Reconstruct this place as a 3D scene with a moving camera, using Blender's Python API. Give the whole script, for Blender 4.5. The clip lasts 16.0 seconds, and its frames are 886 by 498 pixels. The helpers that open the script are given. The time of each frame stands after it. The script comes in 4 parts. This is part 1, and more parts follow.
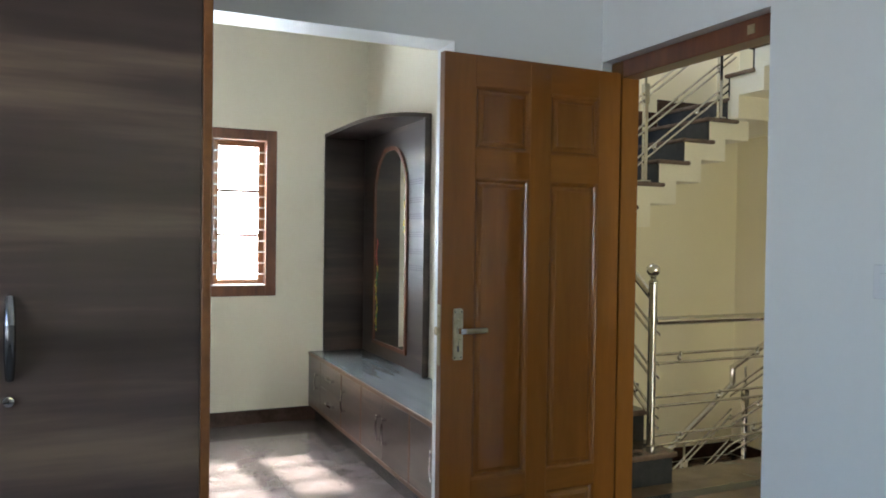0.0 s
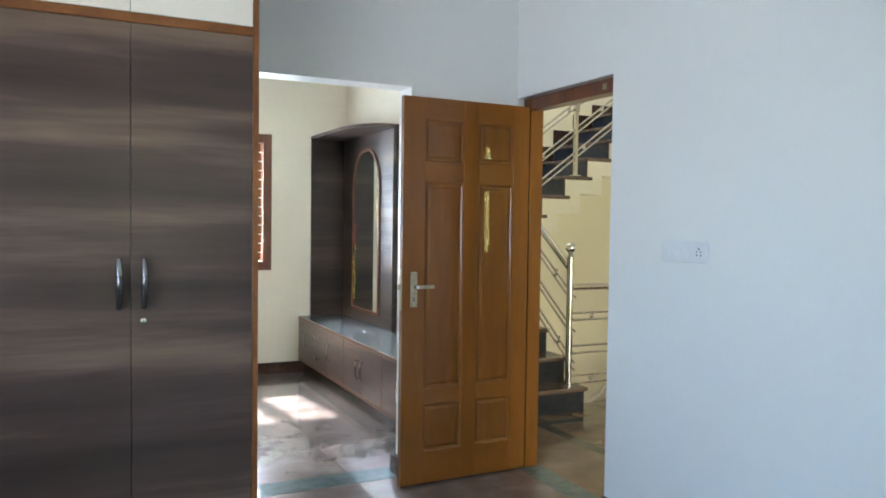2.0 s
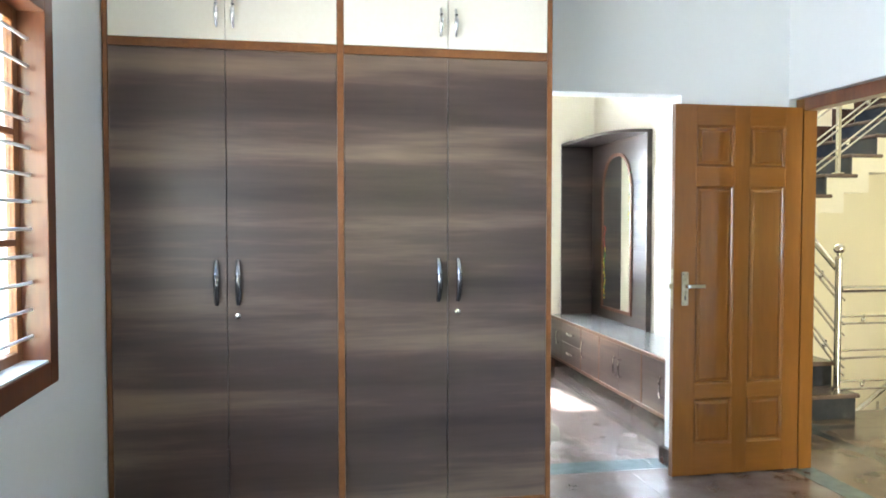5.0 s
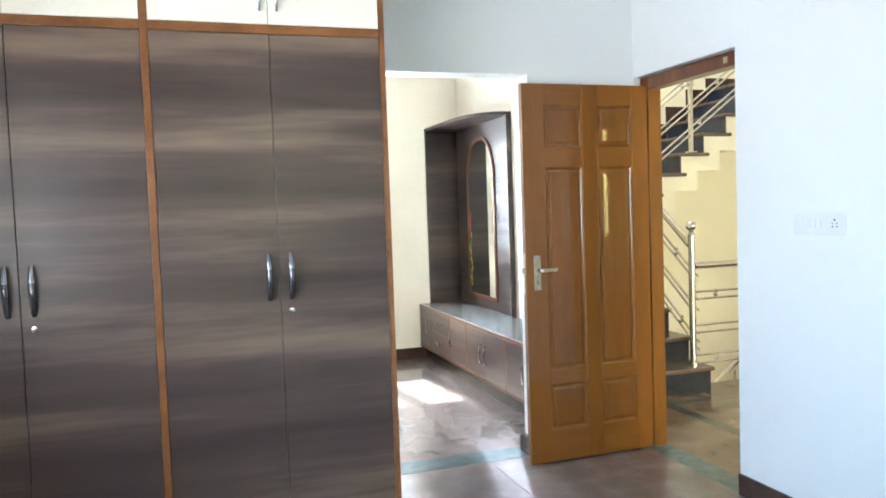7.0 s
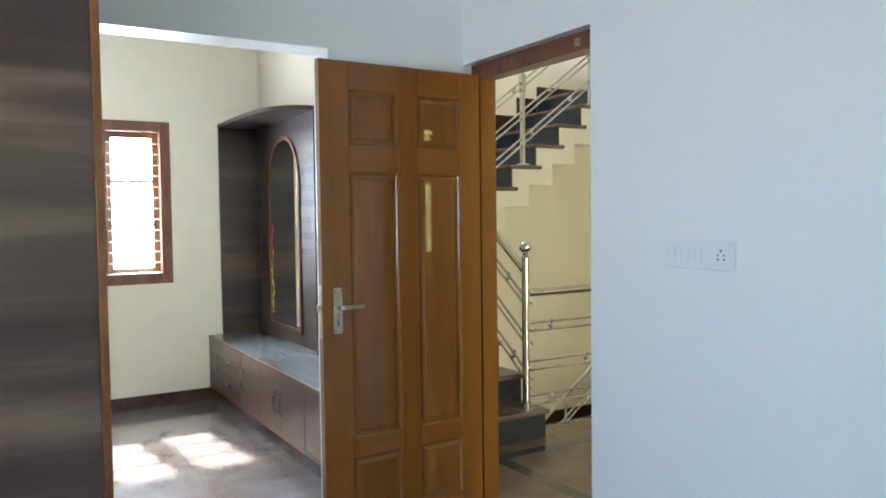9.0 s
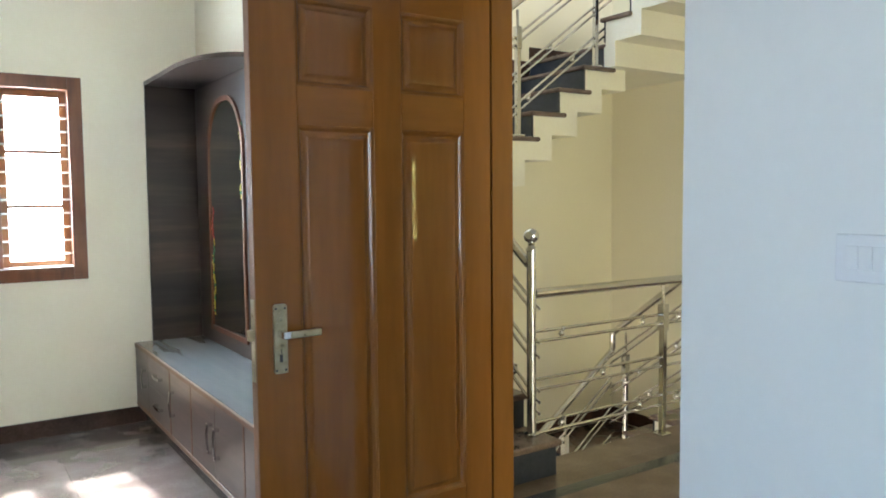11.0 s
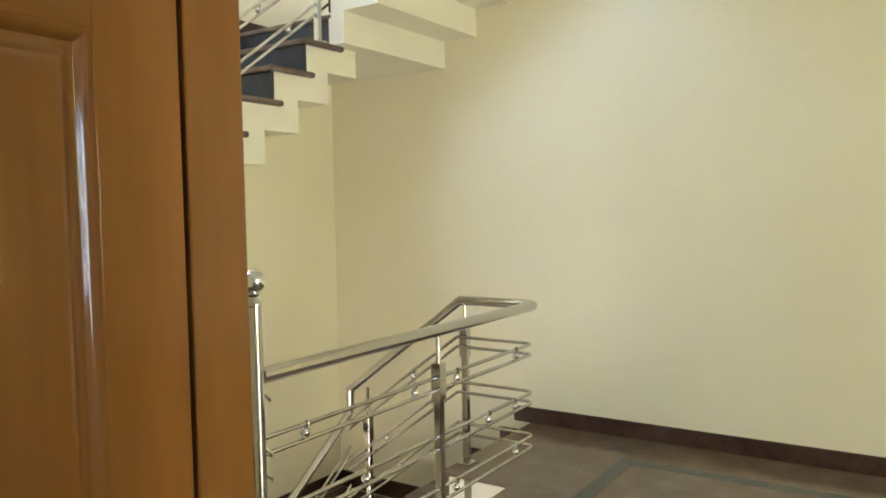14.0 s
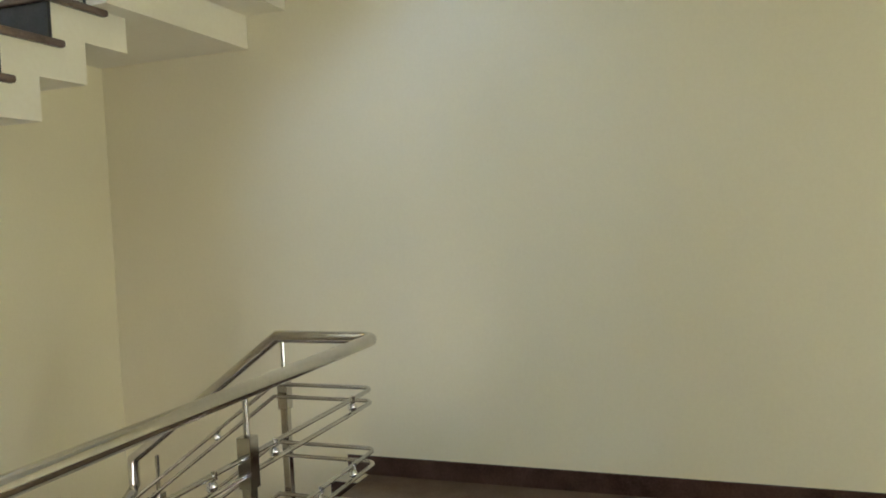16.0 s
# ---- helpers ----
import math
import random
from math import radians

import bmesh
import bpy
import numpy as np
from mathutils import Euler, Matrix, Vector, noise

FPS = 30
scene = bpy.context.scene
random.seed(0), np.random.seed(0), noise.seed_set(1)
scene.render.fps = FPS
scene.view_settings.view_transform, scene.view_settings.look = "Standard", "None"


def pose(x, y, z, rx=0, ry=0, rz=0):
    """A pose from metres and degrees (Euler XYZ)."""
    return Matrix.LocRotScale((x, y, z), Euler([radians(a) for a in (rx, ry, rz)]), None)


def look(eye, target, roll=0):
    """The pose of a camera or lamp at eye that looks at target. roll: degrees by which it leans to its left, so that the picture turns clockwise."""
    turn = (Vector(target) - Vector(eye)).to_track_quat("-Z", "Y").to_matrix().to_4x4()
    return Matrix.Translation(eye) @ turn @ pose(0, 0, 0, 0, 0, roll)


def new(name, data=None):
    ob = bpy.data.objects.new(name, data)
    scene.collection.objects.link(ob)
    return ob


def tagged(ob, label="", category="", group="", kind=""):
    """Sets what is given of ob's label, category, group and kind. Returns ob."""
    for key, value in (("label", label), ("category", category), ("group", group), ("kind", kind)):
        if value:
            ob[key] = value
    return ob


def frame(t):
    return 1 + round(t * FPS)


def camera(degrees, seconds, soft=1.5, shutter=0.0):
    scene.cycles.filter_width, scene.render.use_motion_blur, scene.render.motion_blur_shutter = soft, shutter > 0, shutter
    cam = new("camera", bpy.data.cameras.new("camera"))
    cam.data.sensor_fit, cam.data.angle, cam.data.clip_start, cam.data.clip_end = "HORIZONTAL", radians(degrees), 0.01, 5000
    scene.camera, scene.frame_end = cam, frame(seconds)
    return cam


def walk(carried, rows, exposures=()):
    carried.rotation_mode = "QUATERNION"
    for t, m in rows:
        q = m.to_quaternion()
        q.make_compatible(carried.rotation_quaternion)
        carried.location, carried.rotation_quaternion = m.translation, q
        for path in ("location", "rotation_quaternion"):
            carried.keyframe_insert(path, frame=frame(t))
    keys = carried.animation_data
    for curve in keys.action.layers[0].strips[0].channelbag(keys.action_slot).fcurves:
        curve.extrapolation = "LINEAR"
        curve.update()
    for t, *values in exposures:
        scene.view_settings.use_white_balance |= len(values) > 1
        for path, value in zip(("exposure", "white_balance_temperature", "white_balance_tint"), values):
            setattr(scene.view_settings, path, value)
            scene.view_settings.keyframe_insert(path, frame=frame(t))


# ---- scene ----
cam = camera(60.7, 16.0, soft=1.8)
PATH = [
    (0, (0.992, 0.599, 1.416), (1.813, 2.422, 1.383), 0.8),
    (0.5, (0.893, 0.305, 1.423), (1.692, 2.137, 1.362), 0.6),
    (1, (0.723, -0.01, 1.426), (1.579, 1.797, 1.359), 0.3),
    (1.5, (0.608, -0.278, 1.429), (1.516, 1.503, 1.371), 0.2),
    (2, (0.537, -0.583, 1.431), (1.421, 1.21, 1.355), 0.8),
    (2.5, (0.39, -0.721, 1.425), (1.203, 1.1, 1.287), 0.9),
    (3, (0.216, -0.801, 1.413), (0.919, 1.063, 1.234), -0.0),
    (3.5, (0.145, -0.83, 1.408), (0.632, 1.1, 1.216), -0.4),
    (4, (0.11, -0.829, 1.421), (0.431, 1.141, 1.29), 0.1),
    (4.2, (0.112, -0.824, 1.436), (0.417, 1.15, 1.334), 0.5),
    (6.3, (0.203, -0.807, 1.424), (0.728, 1.121, 1.353), -1.7),
    (6.5, (0.248, -0.767, 1.423), (0.805, 1.152, 1.333), -1.9),
    (7, (0.409, -0.65, 1.429), (1.034, 1.247, 1.322), -2.0),
    (7.5, (0.522, -0.521, 1.418), (1.211, 1.352, 1.299), -1.0),
    (8, (0.633, -0.235, 1.43), (1.447, 1.587, 1.302), -0.2),
    (8.5, (0.753, -0.024, 1.426), (1.7, 1.735, 1.342), -0.2),
    (9, (0.946, 0.212, 1.444), (1.98, 1.922, 1.357), -0.7),
    (9.2, (1.001, 0.289, 1.437), (2.057, 1.985, 1.351), -0.6),
    (11.3, (1.501, 1.295, 1.43), (2.611, 2.953, 1.296), -0.3),
    (11.5, (1.55, 1.374, 1.426), (2.68, 3.019, 1.297), -0.1),
    (12, (1.667, 1.620, 1.441), (2.965, 3.137, 1.31), -0.3),
    (12.5, (1.784, 1.819, 1.422), (3.082, 3.336, 1.298), -0.7),
    (13, (1.996, 2.023, 1.440), (3.328, 3.510, 1.305), -0.9),
    (13.5, (2.161, 2.184, 1.437), (3.596, 3.571, 1.31), -0.6),
    (14, (2.338, 2.38, 1.446), (4.004, 3.481, 1.341), -1.1),
    (14.5, (2.483, 2.529, 1.431), (4.208, 3.537, 1.353), -0.7),
    (15, (2.725, 2.641, 1.446), (4.505, 3.548, 1.354), -1.5),
    (15.5, (2.914, 2.688, 1.424), (4.743, 3.495, 1.35), -2.4),
    (16, (3.071, 2.827, 1.436), (4.952, 3.5, 1.344), -2.5),
]
EXPOSURES = [(0.0, 2.63, 6460, 12), (0.5, 2.78, 6460, 12), (1.0, 3.08, 6360, 12), (2.0, 3.23, 6300, 12), (3.0, 3.54, 6300, 12), (3.5, 3.98, 6400, 12), (4.0, 4.23, 6430, 11), (6.5, 3.91, 6330, 13), (7.0, 4.06, 6350, 12),
             (7.5, 3.88, 6350, 12), (8.5, 3.53, 6280, 12), (9.0, 3.23, 6250, 12), (11.5, 3.22, 6350, 10), (12.5, 3.37, 6450, 12), (13.5, 3.54, 6500, 12), (14.0, 3.44, 6500, 10), (14.5, 3.24, 6450, 11), (16.0, 2.84, 6170, 11)]
walk(cam, [(t, look(eye, target, roll)) for t, eye, target, roll in PATH], EXPOSURES)

# ---- plan ----
ROOM_E, ROOM_N, ROOM_W, ROOM_S, ROOM_TOP = 2.858, 3.178, -0.745, -2.6, 3.05
PASS_N = 3.335            # far face of the passage wall
OPEN_L, OPEN_R, OPEN_TOP = 1.25, 2.191, 2.147
DRESS_E, DRESS_N = 2.885, 6.295
HALL_W, HALL_E, HALL_N, HALL_S = 2.985, 6.852, 6.38, -2.4
RISE, GOING = 0.1872, 0.258
STOREY = 18 * RISE
WELL_S, WELL_E = 4.25, 5.75
B_SIDE = 5.43            # open side of the flights along the far wall
NEWEL = (3.966, 4.166)

# ---- world, sun and daylight ----
world = bpy.data.worlds.new("world")
scene.world = world
world.use_nodes = True
wn = world.node_tree
sky = wn.nodes.new("ShaderNodeTexSky")
sky.sky_type, sky.sun_disc = "NISHITA", False
sky.sun_elevation, sky.sun_rotation = radians(48.7), radians(-7)
wn.nodes["Background"].inputs["Strength"].default_value = 0.15
wn.links.new(sky.outputs[0], wn.nodes["Background"].inputs["Color"])

sun_data = bpy.data.lights.new("sun", "SUN")
sun_data.energy, sun_data.angle, sun_data.color = 5.0, radians(2.2), (1.0, 0.95, 0.88)
sun = new("sun", sun_data)
sun.matrix_world = look((0, 0, 0), (0.11, -0.87, -1.0))


def daylight(name, eye, target, w, h, power, color, spread=180):
    data = bpy.data.lights.new(name, "AREA")
    data.shape, data.size, data.size_y, data.energy, data.color = "RECTANGLE", w, h, power, color
    data.spread = radians(spread)
    ob = new(name, data)
    ob.matrix_world = look(eye, target)
    return ob


daylight("daylight_room_window", (-0.99, 0.90, 1.55), (2.85, 1.3, 0.6), 2.0, 1.2, 2.4, (0.26, 0.64, 1.0), 130)
daylight("daylight_room_ground", (-1.03, 0.90, 1.50), (2.6, 3.2, 2.7), 2.0, 1.2, 3.65, (0.90, 0.94, 0.97), 140)
# fill lamp at an unseen window, added to brighten north wall and wardrobe
daylight("fill_south", (1.25, -2.80, 1.55), (1.6, 3.2, 2.1), 1.1, 1.1, 1.14, (0.88, 0.97, 0.98))
daylight("daylight_dressing_window", (1.70, 6.60, 1.57), (1.7, 3, 1.2), 0.8, 1.1, 22.04, (0.76, 0.89, 1.0))
daylight("daylight_hall_window", (5.255, -2.64, 1.74), (5.2, 3, 1.4), 1.15, 1.15, 3.34, (1.0, 0.92, 0.36))
# added lamp at an unseen upper opening, for the light down the stairwell
daylight("fill_upper", (4.7, -2.62, 5.0), (4.9, 4, 4.2), 2.6, 1.6, 27.36, (0.99, 0.96, 0.97))
# lamp added at an assumed, unseen opening to light the hall
daylight("fill_hall_south", (3.80, -2.60, 1.15), (4.5, 3, 1.5), 1.28, 2.0, 11.78, (0.98, 0.99, 1.0))
# bluish fill for the lower steps, from an opening added out of view
daylight("fill_stair", (2.84, 5.55, 4.05), (4.7, 5.9, 1.7), 1.1, 1.2, 3.95, (0.62, 0.81, 1.0))
# fill added to light the storey below; no window known there
daylight("fill_lower", (2.84, 4.75, -1.40), (6.0, 4.8, -0.3), 1.1, 1.3, 2.58, (0.98, 0.98, 0.97))

# ---- materials ----


def material(name, c1, c2, rough=0.6, scale=6.0, stretch=(1, 1, 1), fine=60.0, bump=0.05, metal=0.0, coat=0.0, contrast=(0.35, 0.65), rough_var=0.08, c3=None, spec=0.5, grain=0.35, detail=5.0):
    m = bpy.data.materials.new(name)
    m.use_nodes = True
    t = m.node_tree
    b = t.nodes["Principled BSDF"]
    tc = t.nodes.new("ShaderNodeTexCoord")
    mp = t.nodes.new("ShaderNodeMapping")
    mp.inputs["Scale"].default_value = stretch
    t.links.new(tc.outputs["Object"], mp.inputs["Vector"])
    n1 = t.nodes.new("ShaderNodeTexNoise")
    n1.inputs["Scale"].default_value, n1.inputs["Detail"].default_value = scale, detail
    n2 = t.nodes.new("ShaderNodeTexNoise")
    n2.inputs["Scale"].default_value, n2.inputs["Detail"].default_value = fine, 3.0
    for n in (n1, n2):
        t.links.new(mp.outputs[0], n.inputs["Vector"])
    mix = t.nodes.new("ShaderNodeMix")
    mix.data_type = "FLOAT"
    mix.inputs[0].default_value = grain
    t.links.new(n1.outputs[0], mix.inputs[2])
    t.links.new(n2.outputs[0], mix.inputs[3])
    ramp = t.nodes.new("ShaderNodeValToRGB")
    ramp.color_ramp.elements[0].position, ramp.color_ramp.elements[1].position = contrast
    ramp.color_ramp.elements[0].color, ramp.color_ramp.elements[1].color = (*c1, 1), (*c2, 1)
    if c3:
        e = ramp.color_ramp.elements.new(sum(contrast) / 2)
        e.color = (*c3, 1)
    t.links.new(mix.outputs[0], ramp.inputs[0])
    t.links.new(ramp.outputs[0], b.inputs["Base Color"])
    rr = t.nodes.new("ShaderNodeMapRange")
    rr.inputs[3].default_value, rr.inputs[4].default_value = max(0.02, rough - rough_var), min(1, rough + rough_var)
    t.links.new(n1.outputs[0], rr.inputs[0])
    t.links.new(rr.outputs[0], b.inputs["Roughness"])
    b.inputs["Metallic"].default_value = metal
    b.inputs["Specular IOR Level"].default_value = spec
    b.inputs["Coat Weight"].default_value = coat
    b.inputs["Coat Roughness"].default_value = 0.05
    b.inputs["Coat IOR"].default_value = 1.5
    if bump:
        bp = t.nodes.new("ShaderNodeBump")
        bp.inputs["Strength"].default_value, bp.inputs["Distance"].default_value = bump, 0.01
        t.links.new(mix.outputs[0], bp.inputs["Height"])
        t.links.new(bp.outputs[0], b.inputs["Normal"])
    return m


WHITE = material("white_wall_paint", (0.775, 0.785, 0.78), (0.795, 0.805, 0.80), 0.5, 0.9, fine=40, bump=0.015)
CREAM = material("cream_wall_paint", (0.762, 0.703, 0.522), (0.803, 0.747, 0.572), 0.42, 0.9, fine=55, bump=0.03)
DRESS_CREAM = material("pale_cream_wall_paint", (0.785, 0.73, 0.60), (0.815, 0.765, 0.645), 0.5, 0.9, fine=40, bump=0.015)
STAIR_CREAM = material("cream_stair_plaster", (0.78, 0.735, 0.605), (0.83, 0.795, 0.67), 0.55, 2.0, fine=50, bump=0.04)
CEIL = material("white_ceiling_paint", (0.78, 0.78, 0.76), (0.82, 0.82, 0.80), 0.7, 1.5, bump=0.02)
LAMINATE = material("dark_streaked_laminate", (0.038, 0.0236, 0.0205), (0.201, 0.138, 0.097), 0.33, 1.0, (0.42, 0.42, 5.4), 9.0, 0.0, contrast=(0.33, 0.68), c3=(0.070, 0.0455, 0.0390), grain=0.15, rough_var=0.05, detail=2.0)
# LAMINATE's streaks with colours cut to about half, for the niche boards
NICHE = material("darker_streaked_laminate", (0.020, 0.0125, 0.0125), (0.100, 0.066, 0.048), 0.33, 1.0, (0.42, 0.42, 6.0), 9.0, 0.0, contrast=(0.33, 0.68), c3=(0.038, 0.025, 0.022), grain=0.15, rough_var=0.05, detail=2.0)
LOFT = material("cream_laminate", (0.80, 0.75, 0.64), (0.84, 0.80, 0.70), 0.35, 2.0, bump=0.0)
TEAK = material("polished_teak", (0.160, 0.0545, 0.0085), (0.266, 0.100, 0.0165), 0.42, 2.2, (6, 6, 0.7), 9.0, 0.03, coat=0.6, contrast=(0.15, 0.85), spec=0.1)
TEAK_PANEL = material("polished_teak_panel", (0.148, 0.0505, 0.0085), (0.240, 0.089, 0.0165), 0.42, 2.0, (5, 5, 0.6), 9.0, 0.02, coat=0.95, contrast=(0.25, 0.75), spec=0.05)
TEAK_PANEL.node_tree.nodes["Principled BSDF"].inputs["Coat Roughness"].default_value = 0.06
TEAK_RAIL = material("polished_teak_rail", (0.160, 0.0545, 0.0085), (0.266, 0.100, 0.0165), 0.42, 2.2, (0.8, 6, 6), 9.0, 0.03, coat=0.6, contrast=(0.15, 0.85), spec=0.1)
# door teak darkened: weaker hall light on the jamb put into its colour
TEAK_SHADED = material("shaded_teak_jamb", (0.125, 0.046, 0.007), (0.222, 0.086, 0.014), 0.40, 1.6, (5, 5, 0.9), 8.0, 0.03, coat=0.6, contrast=(0.22, 0.78), spec=0.1)
TEAK_EDGE = material("bare_teak_edge", (0.20, 0.105, 0.060), (0.30, 0.17, 0.105), 0.7, 3.0, (4, 4, 0.8), 12.0, 0.03, spec=0.15)
TEAK_FRAME = material("stained_teak_frame", (0.10, 0.028, 0.012), (0.19, 0.062, 0.022), 0.35, 2.0, (5, 5, 0.8), 9.0, 0.04, coat=0.3)
LIPPING = material("teak_lipping", (0.145, 0.050, 0.013), (0.235, 0.090, 0.025), 0.35, 3.0, (3, 3, 3), 20.0, 0.03)
GRANITE = material("red_brown_granite", (0.108, 0.085, 0.080), (0.258, 0.226, 0.214), 0.20, 5.5, fine=90, bump=0.0, contrast=(0.22, 0.80), c3=(0.162, 0.133, 0.126), rough_var=0.015, grain=0.32, coat=0.5, spec=0.5)
GRANITE_HALL = material("brown_granite", (0.110, 0.074, 0.052), (0.208, 0.152, 0.110), 0.16, 5.0, fine=90, bump=0.0, contrast=(0.30, 0.72), c3=(0.150, 0.106, 0.076), rough_var=0.04, grain=0.35)
TEAL_STONE = material("grey_green_granite", (0.065, 0.092, 0.097), (0.115, 0.152, 0.157), 0.14, 14.0, fine=90, bump=0.0, rough_var=0.03)
SKIRT = material("dark_brown_granite_skirting", (0.036, 0.018, 0.014), (0.085, 0.046, 0.036), 0.18, 9.0, fine=80, bump=0.0)
TREAD = material("brown_granite_tread", (0.085, 0.056, 0.045), (0.170, 0.120, 0.098), 0.20, 9.0, fine=90, bump=0.01)
RISER = material("black_granite_riser", (0.021, 0.0235, 0.030), (0.036, 0.040, 0.050), 0.14, 12.0, fine=120, bump=0.0, rough_var=0.01)
STEEL = material("brushed_stainless_steel", (0.56, 0.54, 0.51), (0.68, 0.66, 0.63), 0.11, 4.0, (1, 1, 1), 60.0, 0.0, metal=1.0, rough_var=0.05)
TEAL_HALL = material("dark_grey_granite", (0.028, 0.034, 0.037), (0.060, 0.068, 0.072), 0.14, 14.0, fine=90, bump=0.0, rough_var=0.03)
CHROME = material("chrome", (0.72, 0.72, 0.73), (0.80, 0.80, 0.80), 0.07, 4.0, bump=0.0, metal=1.0, rough_var=0.02)
DARK_CHROME = material("dark_chrome", (0.36, 0.36, 0.39), (0.46, 0.46, 0.48), 0.14, 6.0, bump=0.0, metal=1.0, rough_var=0.03)
BLACK_HANDLE = material("black_nickel", (0.10, 0.098, 0.105), (0.16, 0.156, 0.165), 0.14, 8.0, bump=0.0, metal=0.8)
BRASS = material("antique_brass", (0.38, 0.32, 0.20), (0.50, 0.43, 0.29), 0.30, 30.0, bump=0.02, metal=1.0)
PLASTIC = material("white_switch_plastic", (0.76, 0.77, 0.80), (0.80, 0.81, 0.83), 0.25, 3.0, bump=0.0)
DARK = material("dark_hole", (0.01, 0.01, 0.01), (0.02, 0.02, 0.02), 0.6, 3.0, bump=0.0)
GRILLE = material("white_painted_iron", (0.70, 0.70, 0.70), (0.78, 0.78, 0.78), 0.4, 12.0, bump=0.0)
BENCH_LIP = material("brown_bench_lipping", (0.095, 0.042, 0.020), (0.165, 0.078, 0.038), 0.4, 3.0, (3, 0.6, 3), 20.0, 0.03)
BENCH_TOP = material("grey_veined_stone_top", (0.105, 0.118, 0.125), (0.200, 0.213, 0.218), 0.22, 2.0, (2.5, 0.3, 1), 9.0, 0.0, rough_var=0.01, contrast=(0.15, 0.85), detail=2.0)
SATIN = material("satin_chrome", (0.70, 0.70, 0.71), (0.78, 0.78, 0.79), 0.24, 5.0, bump=0.0, metal=1.0, rough_var=0.04)
EARTH = material("dry_ground", (0.22, 0.17, 0.11), (0.34, 0.28, 0.20), 0.9, 0.3, fine=4.0, bump=0.2)
RED, YELLOW, GREEN = (material(n, tuple(0.8 * v for v in c), c, 0.4, 20.0, bump=0.0) for n, c in (("red_glass_paint", (0.45, 0.03, 0.02)), ("yellow_glass_paint", (0.62, 0.48, 0.03)), ("green_glass_paint", (0.03, 0.22, 0.05))))

MIRROR = bpy.data.materials.new("mirror_silvering")
MIRROR.use_nodes = True
_b = MIRROR.node_tree.nodes["Principled BSDF"]
_b.inputs["Metallic"].default_value, _b.inputs["Roughness"].default_value = 1.0, 0.01
_b.inputs["Base Color"].default_value = (0.80, 0.83, 0.81, 1)
GLASS = bpy.data.materials.new("window_glass")
GLASS.use_nodes = True
_b = GLASS.node_tree.nodes["Principled BSDF"]
_b.inputs["Transmission Weight"].default_value, _b.inputs["Roughness"].default_value, _b.inputs["IOR"].default_value = 1.0, 0.0, 1.1

# ---- mesh helpers ----


def link(name, bm, mat, parent=None, label="", smooth=False):
    me = bpy.data.meshes.new(name)
    bm.to_mesh(me)
    bm.free()
    me.materials.append(mat)
    if smooth:
        me.polygons.foreach_set("use_smooth", [True] * len(me.polygons))
        me.set_sharp_from_angle(angle=radians(40))
    ob = new(name, me)
    if parent:
        ob.parent = parent
    return tagged(ob, label)


part = link


def thing(name, at, label, category, group="", kind=""):
    """An empty at the thing's base; its parts keep world coordinates."""
    ob = new(name)
    ob.empty_display_size = 0.1
    return tagged(ob, label, category, group, kind)


def structure(name, bm, mat, label, category):
    return tagged(link(name, bm, mat), label, category, "", "structure")


def box(bm, x0, y0, z0, x1, y1, z1, bevel=0.0):
    r = bmesh.ops.create_cube(bm, size=1.0)
    vs = r["verts"]
    bmesh.ops.scale(bm, verts=vs, vec=(x1 - x0, y1 - y0, z1 - z0))
    bmesh.ops.translate(bm, verts=vs, vec=((x0 + x1) / 2, (y0 + y1) / 2, (z0 + z1) / 2))
    if bevel:
        es = list({e for v in vs for e in v.link_edges})
        bmesh.ops.bevel(bm, geom=es, offset=bevel, segments=2, affect="EDGES", profile=0.5)
    return bm


def nbox(*a, bevel=0.0):
    return box(bmesh.new(), *a, bevel=bevel)


def tube(bm, pts, r, seg=10, flat=1.0, caps=True, up=None):
    """A round bar along a line of points, mitred at the bends."""
    pts = [Vector(p) for p in pts]
    rings = []
    for i, p in enumerate(pts):
        a = (pts[i] - pts[i - 1]).normalized() if i else (pts[1] - pts[0]).normalized()
        b = (pts[i + 1] - pts[i]).normalized() if i < len(pts) - 1 else a
        d = (a + b).normalized()
        ref = Vector(up) if up else (Vector((0, 0, 1)) if abs(d.z) < 0.95 else Vector((0, 1, 0)))
        u = d.cross(ref).normalized()
        v = u.cross(d).normalized()
        k = 1 / max(0.35, a.dot(d))
        rad = r[i] if isinstance(r, (list, tuple)) else r
        # widen only across the bend
        bend = (b - a)
        ring = []
        for s in range(seg):
            w = 2 * math.pi * s / seg
            off = u * (math.cos(w) * rad * flat) + v * (math.sin(w) * rad)
            if bend.length > 1e-4:
                n = bend.normalized()
                off = off + n * (off.dot(n) * (k - 1))
            ring.append(bm.verts.new(p + off))
        rings.append(ring)
    for r0, r1 in zip(rings, rings[1:]):
        for s in range(seg):
            bm.faces.new((r0[s], r0[(s + 1) % seg], r1[(s + 1) % seg], r1[s]))
    if caps:
        bm.faces.new(list(reversed(rings[0])))
        bm.faces.new(rings[-1])
    bmesh.ops.recalc_face_normals(bm, faces=bm.faces[:])
    return bm


def ball(bm, c, r, seg=16):
    bmesh.ops.create_uvsphere(bm, u_segments=seg, v_segments=seg // 2 + 2, radius=r, matrix=Matrix.Translation(c))
    return bm


